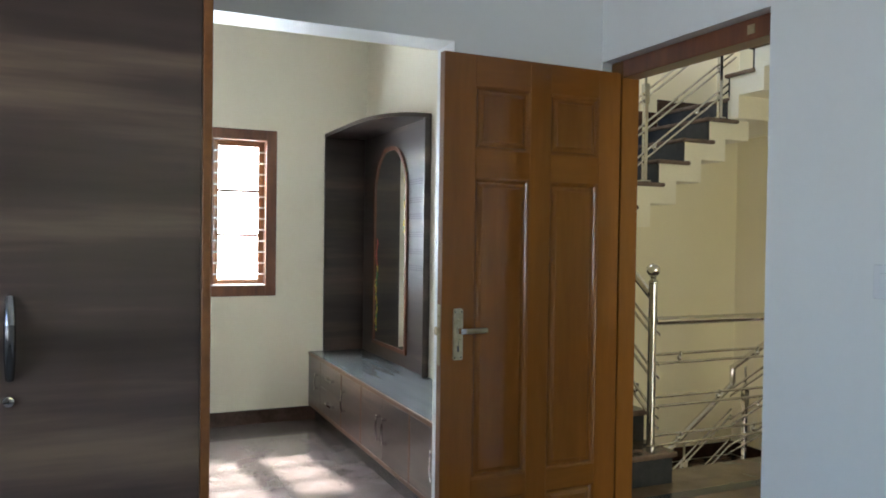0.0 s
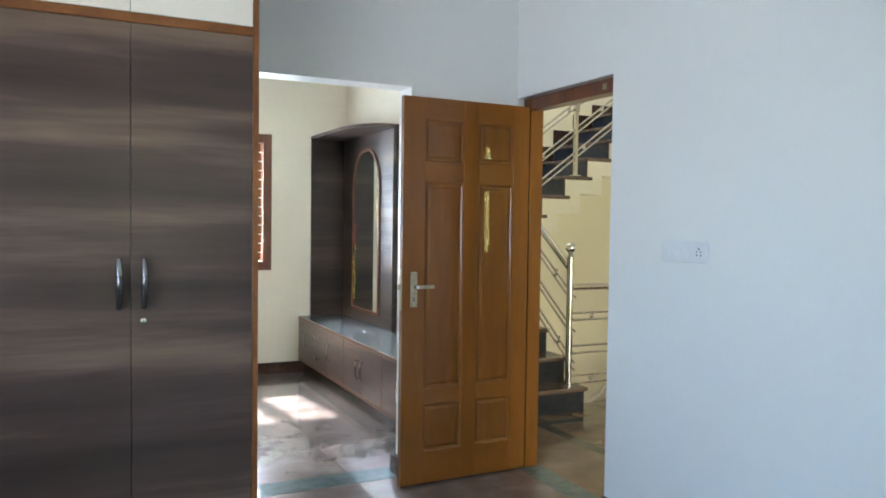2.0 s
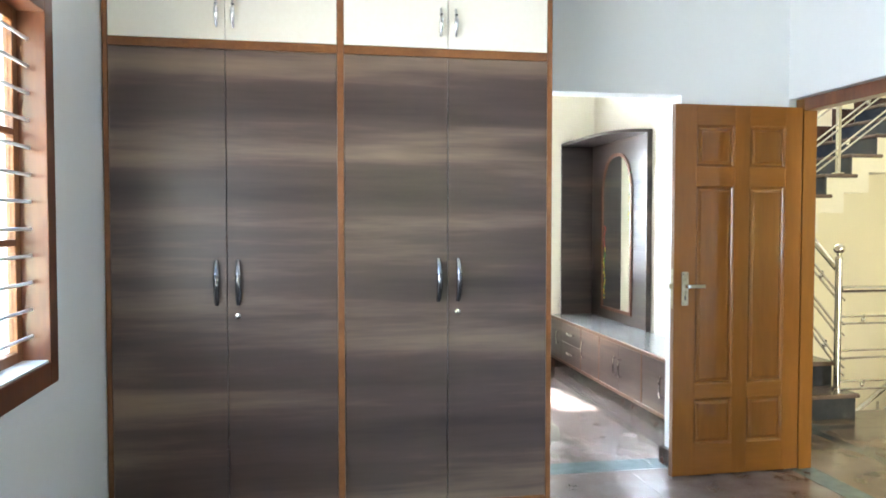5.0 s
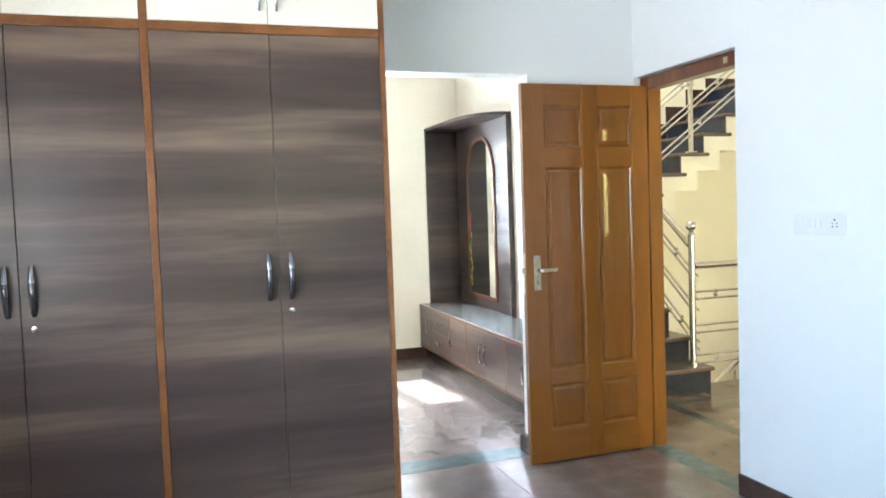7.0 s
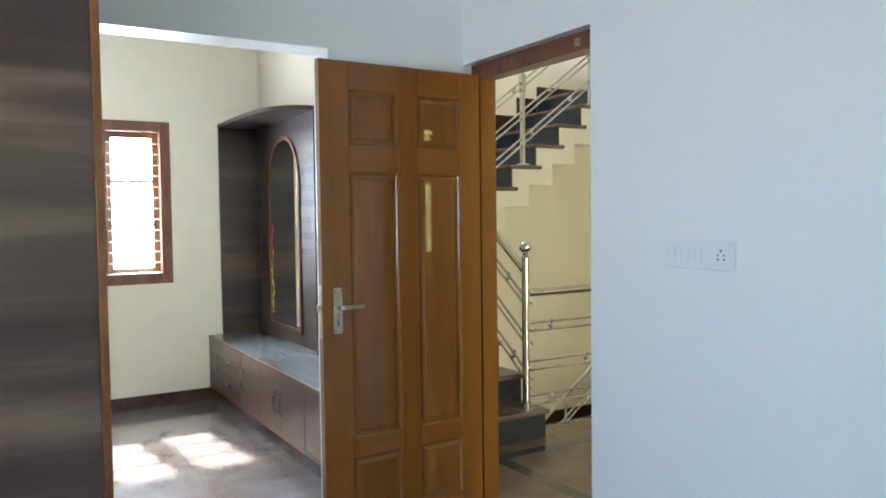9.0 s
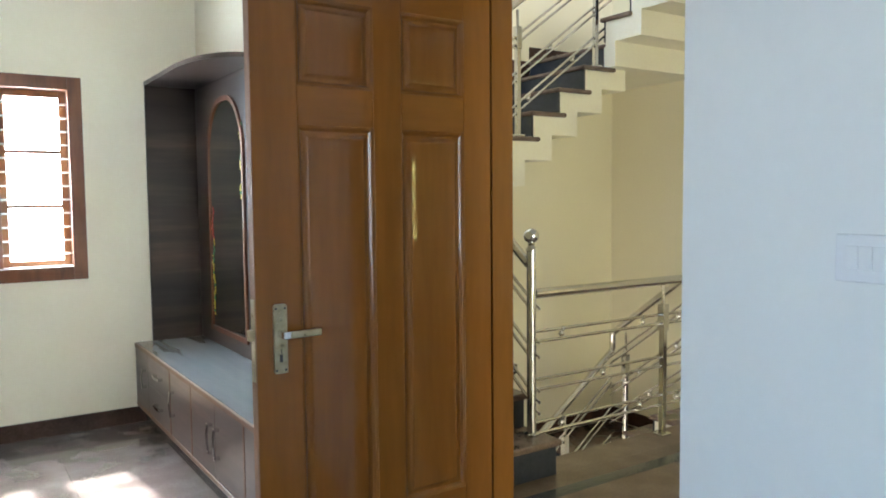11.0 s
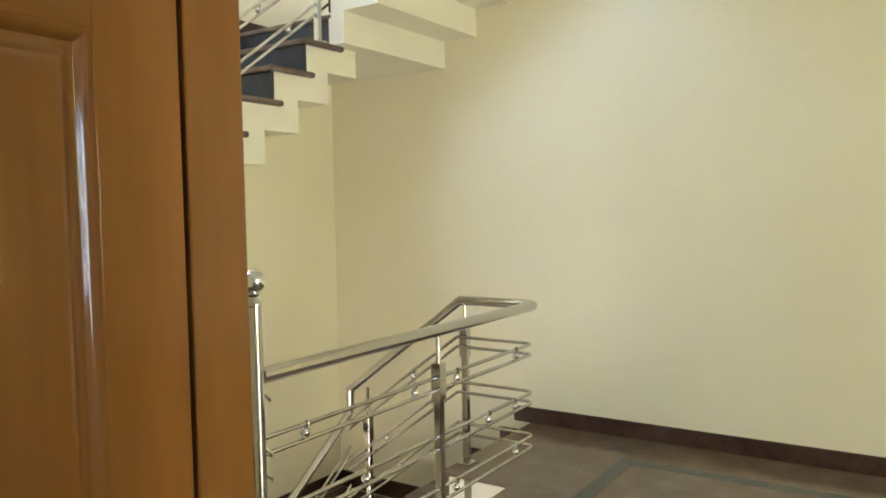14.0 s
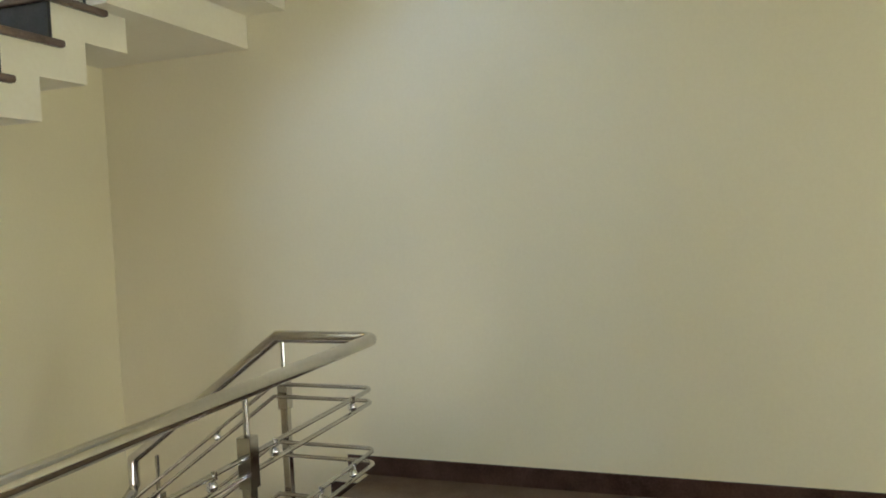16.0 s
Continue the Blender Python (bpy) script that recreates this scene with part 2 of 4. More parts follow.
def lathe(bm, c, profile, seg=24, axis="z"):
    """Turned shape: profile of (radius, height) about an upright axis, or about y."""
    rings = []
    for r, h in profile:
        ring = []
        for s in range(seg):
            w = 2 * math.pi * s / seg
            p = (r * math.cos(w), r * math.sin(w), h) if axis == "z" else (r * math.cos(w), h, r * math.sin(w)) if axis == "y" else (h, r * math.cos(w), r * math.sin(w))
            ring.append(bm.verts.new(Vector(c) + Vector(p)))
        rings.append(ring)
    for r0, r1 in zip(rings, rings[1:]):
        for s in range(seg):
            bm.faces.new((r0[s], r0[(s + 1) % seg], r1[(s + 1) % seg], r1[s]))
    bm.faces.new(rings[0])
    bm.faces.new(rings[-1])
    bmesh.ops.recalc_face_normals(bm, faces=bm.faces[:])
    return bm


def prism(bm, outline, axis, a, b):
    """An outline of two coordinates drawn out along the third axis from a to b."""
    def at(p, d):
        return {"x": (d, p[0], p[1]), "y": (p[0], d, p[1]), "z": (p[0], p[1], d)}[axis]
    lo = [bm.verts.new(at(p, a)) for p in outline]
    hi = [bm.verts.new(at(p, b)) for p in outline]
    n = len(outline)
    bm.faces.new(lo)
    bm.faces.new(list(reversed(hi)))
    for i in range(n):
        bm.faces.new((lo[i], hi[i], hi[(i + 1) % n], lo[(i + 1) % n]))
    bmesh.ops.recalc_face_normals(bm, faces=bm.faces[:])
    return bm


def wall_with_holes(name, axis, at0, at1, u0, u1, z0, z1, holes, mat, label):
    """A wall across x or y from at0 to at1, running u0..u1, with openings (u0, u1, z0, z1)."""
    us = sorted({u0, u1, *[h[0] for h in holes], *[h[1] for h in holes]})
    zs = sorted({z0, z1, *[h[2] for h in holes], *[h[3] for h in holes]})
    us, zs = [u for u in us if u0 <= u <= u1], [z for z in zs if z0 <= z <= z1]
    bm = bmesh.new()
    solid = {}
    for i in range(len(us) - 1):
        for k in range(len(zs) - 1):
            cu, cz = (us[i] + us[i + 1]) / 2, (zs[k] + zs[k + 1]) / 2
            solid[i, k] = not any(h[0] < cu < h[1] and h[2] < cz < h[3] for h in holes)
    vs = {}

    def vert(i, k, d):
        if (i, k, d) not in vs:
            p = (at0, at1)[d]
            vs[i, k, d] = bm.verts.new((p, us[i], zs[k]) if axis == "x" else (us[i], p, zs[k]))
        return vs[i, k, d]
    for (i, k), s in solid.items():
        if not s:
            continue
        for d in (0, 1):
            bm.faces.new([vert(i, k, d), vert(i + 1, k, d), vert(i + 1, k + 1, d), vert(i, k + 1, d)])
        for di, dk, e in ((-1, 0, ((0, 0), (0, 1))), (1, 0, ((1, 0), (1, 1))), (0, -1, ((0, 0), (1, 0))), (0, 1, ((0, 1), (1, 1)))):
            if not solid.get((i + di, k + dk), False):
                (a, b), (c, f) = e
                bm.faces.new([vert(i + a, k + b, 0), vert(i + c, k + f, 0), vert(i + c, k + f, 1), vert(i + a, k + b, 1)])
    bmesh.ops.recalc_face_normals(bm, faces=bm.faces[:])
    return structure(name, bm, mat, label, "wall")


# ---- setting: walls, ceilings ----
LWIN = (-0.20, 1.968, 0.885, 2.20)      # window in the room's outer wall: y0, y1, z0, z1
DWIN = (1.20, 2.18, 0.955, 2.185)      # dressing window: x0, x1, z0, z1
HWIN = (4.60, 5.91, 1.05, 2.43)
# unseen south window, added as a source for fill light
SWIN_ADDED = (0.60, 1.90, 0.90, 2.20)
# upper opening out of view, added for its lamp
UOPEN_ADDED = (3.3, 6.1, 4.2, 5.9)
# no door known here: a bare opening added for the hall fill lamp
HOPEN_ADDED = (3.15, 4.45, 0.0, 2.15)
DOOR_Y0, DOOR_Y1, DOOR_TOP = 2.318, 3.178, 2.138

wall_with_holes("wall_east", "x", ROOM_E, HALL_W, ROOM_S, PASS_N, 0, ROOM_TOP, [(DOOR_Y0, DOOR_Y1 - 0.004, 0, DOOR_TOP)], WHITE, "white painted wall with a doorway to the stair hall")
wall_with_holes("wall_north", "y", ROOM_N, PASS_N, ROOM_W, ROOM_E, 0, ROOM_TOP, [(OPEN_L, OPEN_R, -0.1, OPEN_TOP)], WHITE, "white painted wall with an open passage")
wall_with_holes("wall_west", "x", ROOM_W - 0.23, ROOM_W, ROOM_S, DRESS_N, 0, ROOM_TOP, [LWIN], WHITE, "white painted outer wall with a window")
# the window opening in this wall is added, never in view
wall_with_holes("wall_south", "y", ROOM_S - 0.23, ROOM_S, ROOM_W - 0.23, ROOM_E, 0, ROOM_TOP, [SWIN_ADDED], WHITE, "white painted outer wall with a window")
wall_with_holes("wall_dressing_north", "y", DRESS_N, DRESS_N + 0.23, ROOM_W - 0.23, HALL_W, 0, ROOM_TOP, [DWIN], DRESS_CREAM, "cream painted outer wall with a window")
wall_with_holes("wall_dressing_east", "x", DRESS_E, HALL_W, PASS_N, DRESS_N, 0, ROOM_TOP, [], DRESS_CREAM, "cream painted partition wall")
wall_with_holes("wall_passage_dressing_side", "y", PASS_N, PASS_N + 0.006, ROOM_W, DRESS_E, 0, ROOM_TOP, [(OPEN_L, OPEN_R, -0.1, OPEN_TOP)], DRESS_CREAM, "cream painted face of the passage wall")
wall_with_holes("wall_hall_north", "y", HALL_N, HALL_N + 0.23, HALL_W - 0.12, HALL_E + 0.23, -STOREY, 6.6, [], CREAM, "cream painted stair hall wall")
wall_with_holes("wall_hall_east", "x", HALL_E, HALL_E + 0.23, HALL_S - 0.23, HALL_N, -STOREY, 6.6, [], CREAM, "cream painted stair hall wall")
wall_with_holes("wall_hall_south", "y", HALL_S - 0.23, HALL_S, HALL_W - 0.12, HALL_E, -STOREY, 6.6, [HWIN, UOPEN_ADDED, HOPEN_ADDED], CREAM, "cream painted stair hall wall with a window and two added openings")
wall_with_holes("wall_hall_west", "x", HALL_W, HALL_W + 0.006, HALL_S, HALL_N, 0, 3.2, [(DOOR_Y0, DOOR_Y1 - 0.004, -0.1, DOOR_TOP)], CREAM, "cream painted hall face of the partition")
# the hole is added to let the stair fill lamp through
wall_with_holes("wall_hall_west_upper", "x", HALL_W - 0.12, HALL_W, HALL_S, HALL_N, 3.2, 6.6, [(4.95, 6.15, 3.40, 4.70)], CREAM, "cream painted upper stair wall")
# unseen opening, added for the lower fill lamp
wall_with_holes("wall_hall_west_lower", "x", HALL_W - 0.12, HALL_W, HALL_S, HALL_N, -STOREY, -0.15, [(4.15, 5.35, -2.15, -0.65)], CREAM, "cream painted lower stair wall with an opening added for light")
structure("ceiling_room", nbox(ROOM_W - 0.23, ROOM_S - 0.23, ROOM_TOP, HALL_W - 0.12, DRESS_N + 0.23, ROOM_TOP + 0.15), CEIL, "white painted ceiling", "ceiling")
structure("ceiling_hall", nbox(HALL_W, HALL_S, STOREY - 0.17, HALL_E, WELL_S, STOREY - 0.02), CEIL, "white painted ceiling over the landing", "ceiling")
structure("ceiling_stair", nbox(HALL_W - 0.12, HALL_S - 0.23, 6.6, HALL_E + 0.23, HALL_N + 0.23, 6.75), CEIL, "white painted ceiling over the stairs", "ceiling")

# ---- floors ----
random.seed(7)


def slabs(parent, x0, x1, y0, y1, dx, dy, mat, z=0.0, skip=None):
    """Granite slabs laid edge to edge with fine open joints."""
    xs = [x0 + dx * i for i in range(int((x1 - x0) / dx) + 1)] + [x1]
    ys = [y0 + dy * i for i in range(int((y1 - y0) / dy) + 1)] + [y1]
    for a, b in zip(xs, xs[1:]):
        for c, d in zip(ys, ys[1:]):
            if b - a < 0.01 or d - c < 0.01:
                continue
            part("floor_slab", nbox(a + 0.0008, c + 0.0008, z - 0.02, b - 0.0008, d - 0.0008, z + random.uniform(-0.0003, 0.0003)), mat, parent)


floor = structure("floor", nbox(ROOM_W, ROOM_S, -0.15, HALL_W, DRESS_N, -0.021), GRANITE, "polished red-brown granite slab floor", "floor")
slabs(floor, ROOM_W, 1.93, ROOM_S, 3.25, 1.35, 1.95, GRANITE)
slabs(floor, 1.93, ROOM_E, ROOM_S, 3.25, 0.93, 1.95, GRANITE)
slabs(floor, ROOM_W, 1.93, 3.435, DRESS_N, 1.35, 1.43, GRANITE)
slabs(floor, 1.93, DRESS_E, 3.435, DRESS_N, 0.96, 1.43, GRANITE)
part("threshold_strip", nbox(OPEN_L, 3.252, -0.02, OPEN_R, 3.433, 0.0005), TEAL_STONE, floor, "grey-green granite threshold")
part("threshold_strip", nbox(ROOM_E, DOOR_Y0, -0.02, HALL_W + 0.02, DOOR_Y1, 0.0005), TEAL_STONE, floor, "grey-green granite threshold")

hall_bm = nbox(HALL_W, HALL_S, -0.15, HALL_E, 4.02, -0.021)
hall_floor = structure("floor_hall", hall_bm, STAIR_CREAM, "polished brown granite landing floor with a grey-green border", "floor")
X0, X1, Y1 = 3.47, 6.47, 3.90
W = 0.085
part("floor_slab", nbox(HALL_W + 0.022, HALL_S, -0.02, X0 - 0.001, 4.045, 0), GRANITE_HALL, hall_floor)
part("floor_slab", nbox(X0, Y1 + 0.001, -0.02, 4.0515, 4.045, 0), GRANITE_HALL, hall_floor)
part("floor_slab", nbox(4.053, Y1 + 0.001, -0.02, X1, 4.02, 0), GRANITE_HALL, hall_floor)
part("floor_slab", nbox(X1 + 0.001, HALL_S, -0.02, HALL_E, 4.02, 0), GRANITE_HALL, hall_floor)
part("border_strip", nbox(X0, HALL_S, -0.02, X0 + W, Y1, 0.0004), TEAL_HALL, hall_floor, "grey-green granite border")
part("border_strip", nbox(X1 - W, HALL_S, -0.02, X1, Y1, 0.0004), TEAL_HALL, hall_floor, "grey-green granite border")
part("border_strip", nbox(X0 + W + 0.001, Y1 - W, -0.02, X1 - W - 0.001, Y1, 0.0004), TEAL_HALL, hall_floor, "grey-green granite border")
slabs(hall_floor, X0 + W + 0.001, X1 - W - 0.001, HALL_S, Y1 - W - 0.001, 0.943, 1.55, GRANITE_HALL)
# margin of the landing along the stair well
part("landing_edge", nbox(4.052, 4.021, -0.15, HALL_E, WELL_S - 0.012, -0.021), STAIR_CREAM, hall_floor, "cream plastered slab edge")
part("landing_edge", nbox(WELL_E + 0.012, WELL_S - 0.012, -0.15, HALL_E, 4.487, -0.021), STAIR_CREAM, hall_floor, "cream plastered slab edge")
part("floor_slab", nbox(4.052, 4.021, -0.02, WELL_E, WELL_S, 0, bevel=0.004), GRANITE_HALL, hall_floor)
part("floor_slab", nbox(WELL_E, 4.021, -0.02, HALL_E, 4.68, 0, bevel=0.004), GRANITE_HALL, hall_floor)
structure("floor_lower", nbox(HALL_W - 0.12, HALL_S, -STOREY - 0.2, HALL_E, HALL_N, -STOREY), GRANITE_HALL, "brown granite floor of the storey below", "floor")
structure("ground", nbox(-300, -300, -4.2, 300, 300, -STOREY - 0.21), EARTH, "dry bare ground around the house", "ground")

# unseen sheet, added to tint the hall window's reflection and block blue sky
GREEN_SHEET = material("yellow_green_sheet", (0.07, 0.10, 0.015), (0.34, 0.34, 0.07), 0.7, 3.0, fine=14.0, bump=0.3, contrast=(0.3, 0.7))
structure("backdrop", nbox(-6.0, -9.6, -STOREY - 0.2, 18.0, -9.2, 4.6), GREEN_SHEET, "mottled yellow-green sheet added beyond the hall windows", "backdrop")

# skirting
SK = 0.105


def skirting(x0, y0, x1, y1, label="dark brown granite skirting"):
    return tagged(link("baseboard", nbox(x0, y0, 0.001, x1, y1, SK, bevel=0.002), SKIRT), label, "baseboard", "", "structure")


skirting(ROOM_E - 0.014, ROOM_S, ROOM_E, DOOR_Y0)
skirting(OPEN_R, ROOM_N - 0.014, ROOM_E, ROOM_N)
skirting(OPEN_R - 0.025, ROOM_N - 0.014, OPEN_R, PASS_N + 0.030)
skirting(ROOM_W, DRESS_N - 0.014, 2.50, DRESS_N)
skirting(ROOM_W, ROOM_S, ROOM_W + 0.014, 2.63)
skirting(HALL_E - 0.014, HALL_S, HALL_E, 4.80)
skirting(HALL_W + 0.006, HALL_S, HALL_W + 0.02, DOOR_Y0 - 0.02)
skirting(HALL_W + 0.006, 3.2, HALL_W + 0.02, 4.03)


# ---- windows ----
def window(name, axis, face, inward, u0, u1, z0, z1, lights, label, rods=True, bar=0.011):
    """Casing on the wall face, jambs, casement lights with glass and horizontal rods. inward: +1 or -1, the way into the room."""
    w = thing(name, None, label, "window", "", "structure")

    def bx(a0, a1, d0, d1, c0, c1, bevel=0.003):
        d0, d1 = face + inward * d0, face + inward * d1
        d0, d1 = min(d0, d1), max(d0, d1)
        return nbox(d0, a0, c0, d1, a1, c1, bevel=bevel) if axis == "x" else nbox(a0, d0, c0, a1, d1, c1, bevel=bevel)
    c = 0.078
    for a0, a1, c0, c1 in ((u0, u0 + c, z0, z1), (u1 - c, u1, z0, z1), (u0 + c, u1 - c, z0, z0 + c), (u0 + c, u1 - c, z1 - c, z1)):
        part("window_frame", bx(a0, a1, -0.11, 0.012, c0, c1), TEAK_FRAME, w)
    iu0, iu1, iz0, iz1 = u0 + c, u1 - c, z0 + c, z1 - c
    n = lights
    mull = 0.075
    lw = (iu1 - iu0 - mull * (n - 1)) / n
    for i in range(n):
        a0 = iu0 + i * (lw + mull)
        a1 = a0 + lw
        if i:
            part("mullion", bx(a0 - mull, a0, -0.11, 0.004, iz0, iz1), TEAK_FRAME, w)
        s = 0.042
        for b0, b1, c0, c1 in ((a0, a0 + s, iz0, iz1), (a1 - s, a1, iz0, iz1), (a0 + s, a1 - s, iz0, iz0 + s), (a0 + s, a1 - s, iz1 - s, iz1)):
            part("casement", bx(b0, b1, -0.105, -0.075, c0, c1), LIPPING, w)
        for k in (1, 2):
            zz = iz0 + s + (iz1 - iz0 - 2 * s) * k / 3
            part("glazing_bar", bx(a0 + s, a1 - s, -0.106, -0.074, zz - bar, zz + bar), TEAK_FRAME, w)
        pane = part("pane", bx(a0 + s, a1 - s, -0.091, -0.087, iz0 + s, iz1 - s, 0), GLASS, w)
        pane.visible_shadow = False
        if rods:
            step = (iz1 - iz0) / 13
            for k in range(1, 13):
                zz = iz0 + step * k
                d = face + inward * -0.045
                p, q = ((d, a0, zz), (d, a1, zz)) if axis == "x" else ((a0, d, zz), (a1, d, zz))
                part("grille_rod", tube(bmesh.new(), [p, q], 0.0058, 8), GRILLE, w)
    part("sill", bx(u0 + c, u1 - c, -0.12, 0.006, z0 + c - 0.002, z0 + c + 0.008), GRILLE, w, "pale stone sill")
    return w


window("window_1", "y", DRESS_N, -1, DWIN[0], DWIN[1], DWIN[2], DWIN[3], 2, "brown wooden two-light window with white grille rods")
window("window_2", "x", ROOM_W, 1, LWIN[0], LWIN[1], LWIN[2], LWIN[3], 3, "brown wooden three-light window with white grille rods")
# added to go with the south fill lamp; never in view
window("window_added", "y", ROOM_S, 1, SWIN_ADDED[0], SWIN_ADDED[1], SWIN_ADDED[2], SWIN_ADDED[3], 2, "brown wooden two-light window with white grille rods")
window("window_3", "y", HALL_S, 1, HWIN[0], HWIN[1], HWIN[2], HWIN[3], 2, "brown wooden two-light window beside the landing", rods=False, bar=0.028)


# ---- door ----
def panelled_door():
    x0, x1, y, th = 2.106, 2.889, 3.092, 0.036
    d = thing("door_1", None, "open polished teak six-panel door with brass lever handle", "door", "", "structure")
    cols = ((2.234, 2.468), (2.560, 2.785))
    rows = ((0.180, 0.440), (0.520, 1.632), (1.738, 1.970))
    zs = (0.008, 2.082)
    for a, b in ((x0, cols[0][0]), (cols[0][1], cols[1][0]), (cols[1][1], x1)):
        part("stile", nbox(a, y, zs[0], b, y + th, zs[1], bevel=0.002), TEAK, d)
    edges = [zs[0]] + [v for r in rows for v in r] + [zs[1]]
    for a, b in cols:
        for lo, hi in zip(edges[0::2], edges[1::2]):
            part("rail", nbox(a, y, lo, b, y + th, hi, bevel=0.0015), TEAK_RAIL, d)
        for lo, hi in rows:
            # raised and fielded panel, one slope in, flat field
            bm = bmesh.new()
            def ring(i, dy):
                return [bm.verts.new((px, y + dy, pz)) for px, pz in ((a + i, lo + i), (b - i, lo + i), (b - i, hi - i), (a + i, hi - i))]
            rs = [ring(0, 0.0005), ring(0.003, 0.0016), ring(0.010, 0.0080), ring(0.0135, 0.0125), ring(0.0185, 0.0130), ring(0.0205, 0.0122), ring(0.0300, 0.0048), ring(0.0325, 0.0034), ring(0.038, 0.0028)]
            for r0, r1 in zip(rs, rs[1:]):
                for i in range(4):
                    bm.faces.new((r0[i], r0[(i + 1) % 4], r1[(i + 1) % 4], r1[i]))
            bm.faces.new(rs[-1])
            back = [bm.verts.new((px, y + th - 0.004, pz)) for px, pz in ((a, lo), (b, lo), (b, hi), (a, hi))]
            for i in range(4):
                bm.faces.new((back[i], back[(i + 1) % 4], rs[0][(i + 1) % 4], rs[0][i]))
            bm.faces.new(list(reversed(back)))
            bmesh.ops.recalc_face_normals(bm, faces=bm.faces[:])
            part("panel", bm, TEAK_PANEL, d, "browner raised panel", smooth=True)
    plate = part("door_handle", prism(bmesh.new(), [(2.152, 0.972), (2.156, 0.968), (2.186, 0.968), (2.190, 0.972), (2.190, 1.149), (2.185, 1.155), (2.157, 1.155), (2.152, 1.149)], "y", y - 0.007, y + 0.002), BRASS, d, "antique brass lever handle on a long plate")
    lev = nbox(2.1625, y - 0.052, 1.0655, 2.1835, y + 0.001, 1.0865, bevel=0.003)
    part("lever_neck", lev, SATIN, plate)
    arm = nbox(2.1838, y - 0.0535, 1.0675, 2.272, y - 0.0425, 1.0855, bevel=0.003)
    for v in arm.verts:
        if v.co.x > 2.25:
            v.co.y += 0.004
    part("lever", arm, BRASS, plate)
    part("key_cylinder", lathe(bmesh.new(), (2.171, y - 0.0068, 1.028), [(0.0088, 0), (0.0088, -0.002), (0.0072, -0.003)], 16, "y"), BRASS, plate)
    part("key_slot", nbox(2.1700, y - 0.0104, 1.022, 2.1720, y - 0.0094, 1.034), DARK, plate)
    part("keyhole", nbox(2.1668, y - 0.0085, 0.999, 2.1752, y - 0.0066, 1.0205, bevel=0.0006), BLACK_HANDLE, plate)
    for sx, sz in ((2.158, 1.143), (2.184, 1.143), (2.158, 0.977), (2.184, 0.977)):
        part("screw", lathe(bmesh.new(), (sx, y - 0.0068, sz), [(0.0034, 0), (0.0028, -0.0012)], 10, "y"), DARK, plate)
    part("edge", nbox(x0 - 0.0012, y + 0.001, zs[0], x0 + 0.0005, y + th - 0.001, zs[1]), TEAK_EDGE, d, "paler bare wood edge")
    part("latch_plate", nbox(x0 - 0.0028, y + 0.006, 0.95, x0 + 0.001, y + 0.030, 1.17), BRASS, d)
    part("latch", nbox(x0 - 0.017, y + 0.008, 1.060, x0, y + 0.027, 1.090, bevel=0.003), BRASS, d, "brass latch tongue")
    for hz in (0.25, 1.05, 1.85):
        part("hinge", tube(bmesh.new(), [(x1 + 0.002, y + th + 0.004, hz - 0.05), (x1 + 0.002, y + th + 0.004, hz + 0.05)], 0.005, 8), BRASS, d)
    return d


# the leaf stands a little short of square to the wall
panelled_door().matrix_world = Matrix.Translation((2.889, 3.11, 0)) @ Matrix.Rotation(radians(1.0), 4, "Z") @ Matrix.Translation((-2.889, -3.11, 0))
frame_1 = thing("door_frame", None, "polished teak door frame set in the wall", "door frame", "", "structure")
FX0, FX1 = 2.901, 2.986
part("jamb", nbox(FX0, 3.098, 0.001, FX1, 3.172, 2.136, bevel=0.003), TEAK_SHADED, frame_1)
part("jamb", nbox(FX0, DOOR_Y0 + 0.002, 0.001, FX1, DOOR_Y0 + 0.030, 2.136, bevel=0.003), TEAK_FRAME, frame_1)
part("head", nbox(FX0 + 0.001, DOOR_Y0 + 0.030, 2.066, FX1 - 0.001, 3.098, 2.136, bevel=0.003), TEAK_FRAME, frame_1)
part("bolt_keeper", nbox(2.899, 2.42, 2.085, 2.903, 2.45, 2.115), BRASS, frame_1)


# ---- wardrobe ----
def bow_handle(parent, x, y, z0, z1, name="handle"):
    """A dark bowed pull with a bright upper end, standing out towards -y."""
    n = 13
    z0, z1 = z0 - 0.003, z1 - 0.009
    pts, rad = [], []
    for i in range(n):
        s = i / (n - 1)
        lift = math.sin(s * math.pi) ** 0.7 if 0 < i < n - 1 else 0.0
        pts.append((x + 0.002 * lift, y - 0.004 - 0.028 * lift, z1 - s * (z1 - z0)))
        rad.append(0.0095 + 0.0035 * lift)
    h = part(name, tube(bmesh.new(), pts, rad, 14, up=Vector((1, 0, 0))), BLACK_HANDLE, parent, "black bow handle with chrome tip", smooth=True)
    part("tip", tube(bmesh.new(), [(p[0], p[1] - 0.0008, p[2] + 0.0006) for p in pts[:5]], [r + 0.0006 for r in rad[:5]], 14, up=Vector((1, 0, 0))), DARK_CHROME, h, smooth=True)
    return h


def loft_handle(parent, x, y, z0, z1):
    pts = [(x, y - 0.006 - 0.022 * math.sin(i / 8 * math.pi), z1 - i / 8 * (z1 - z0)) for i in range(9)]
    return part("handle", tube(bmesh.new(), pts, [0.006 + 0.005 * math.sin(i / 8 * math.pi) for i in range(9)], 12), CHROME, parent, "chrome bow handle", smooth=True)


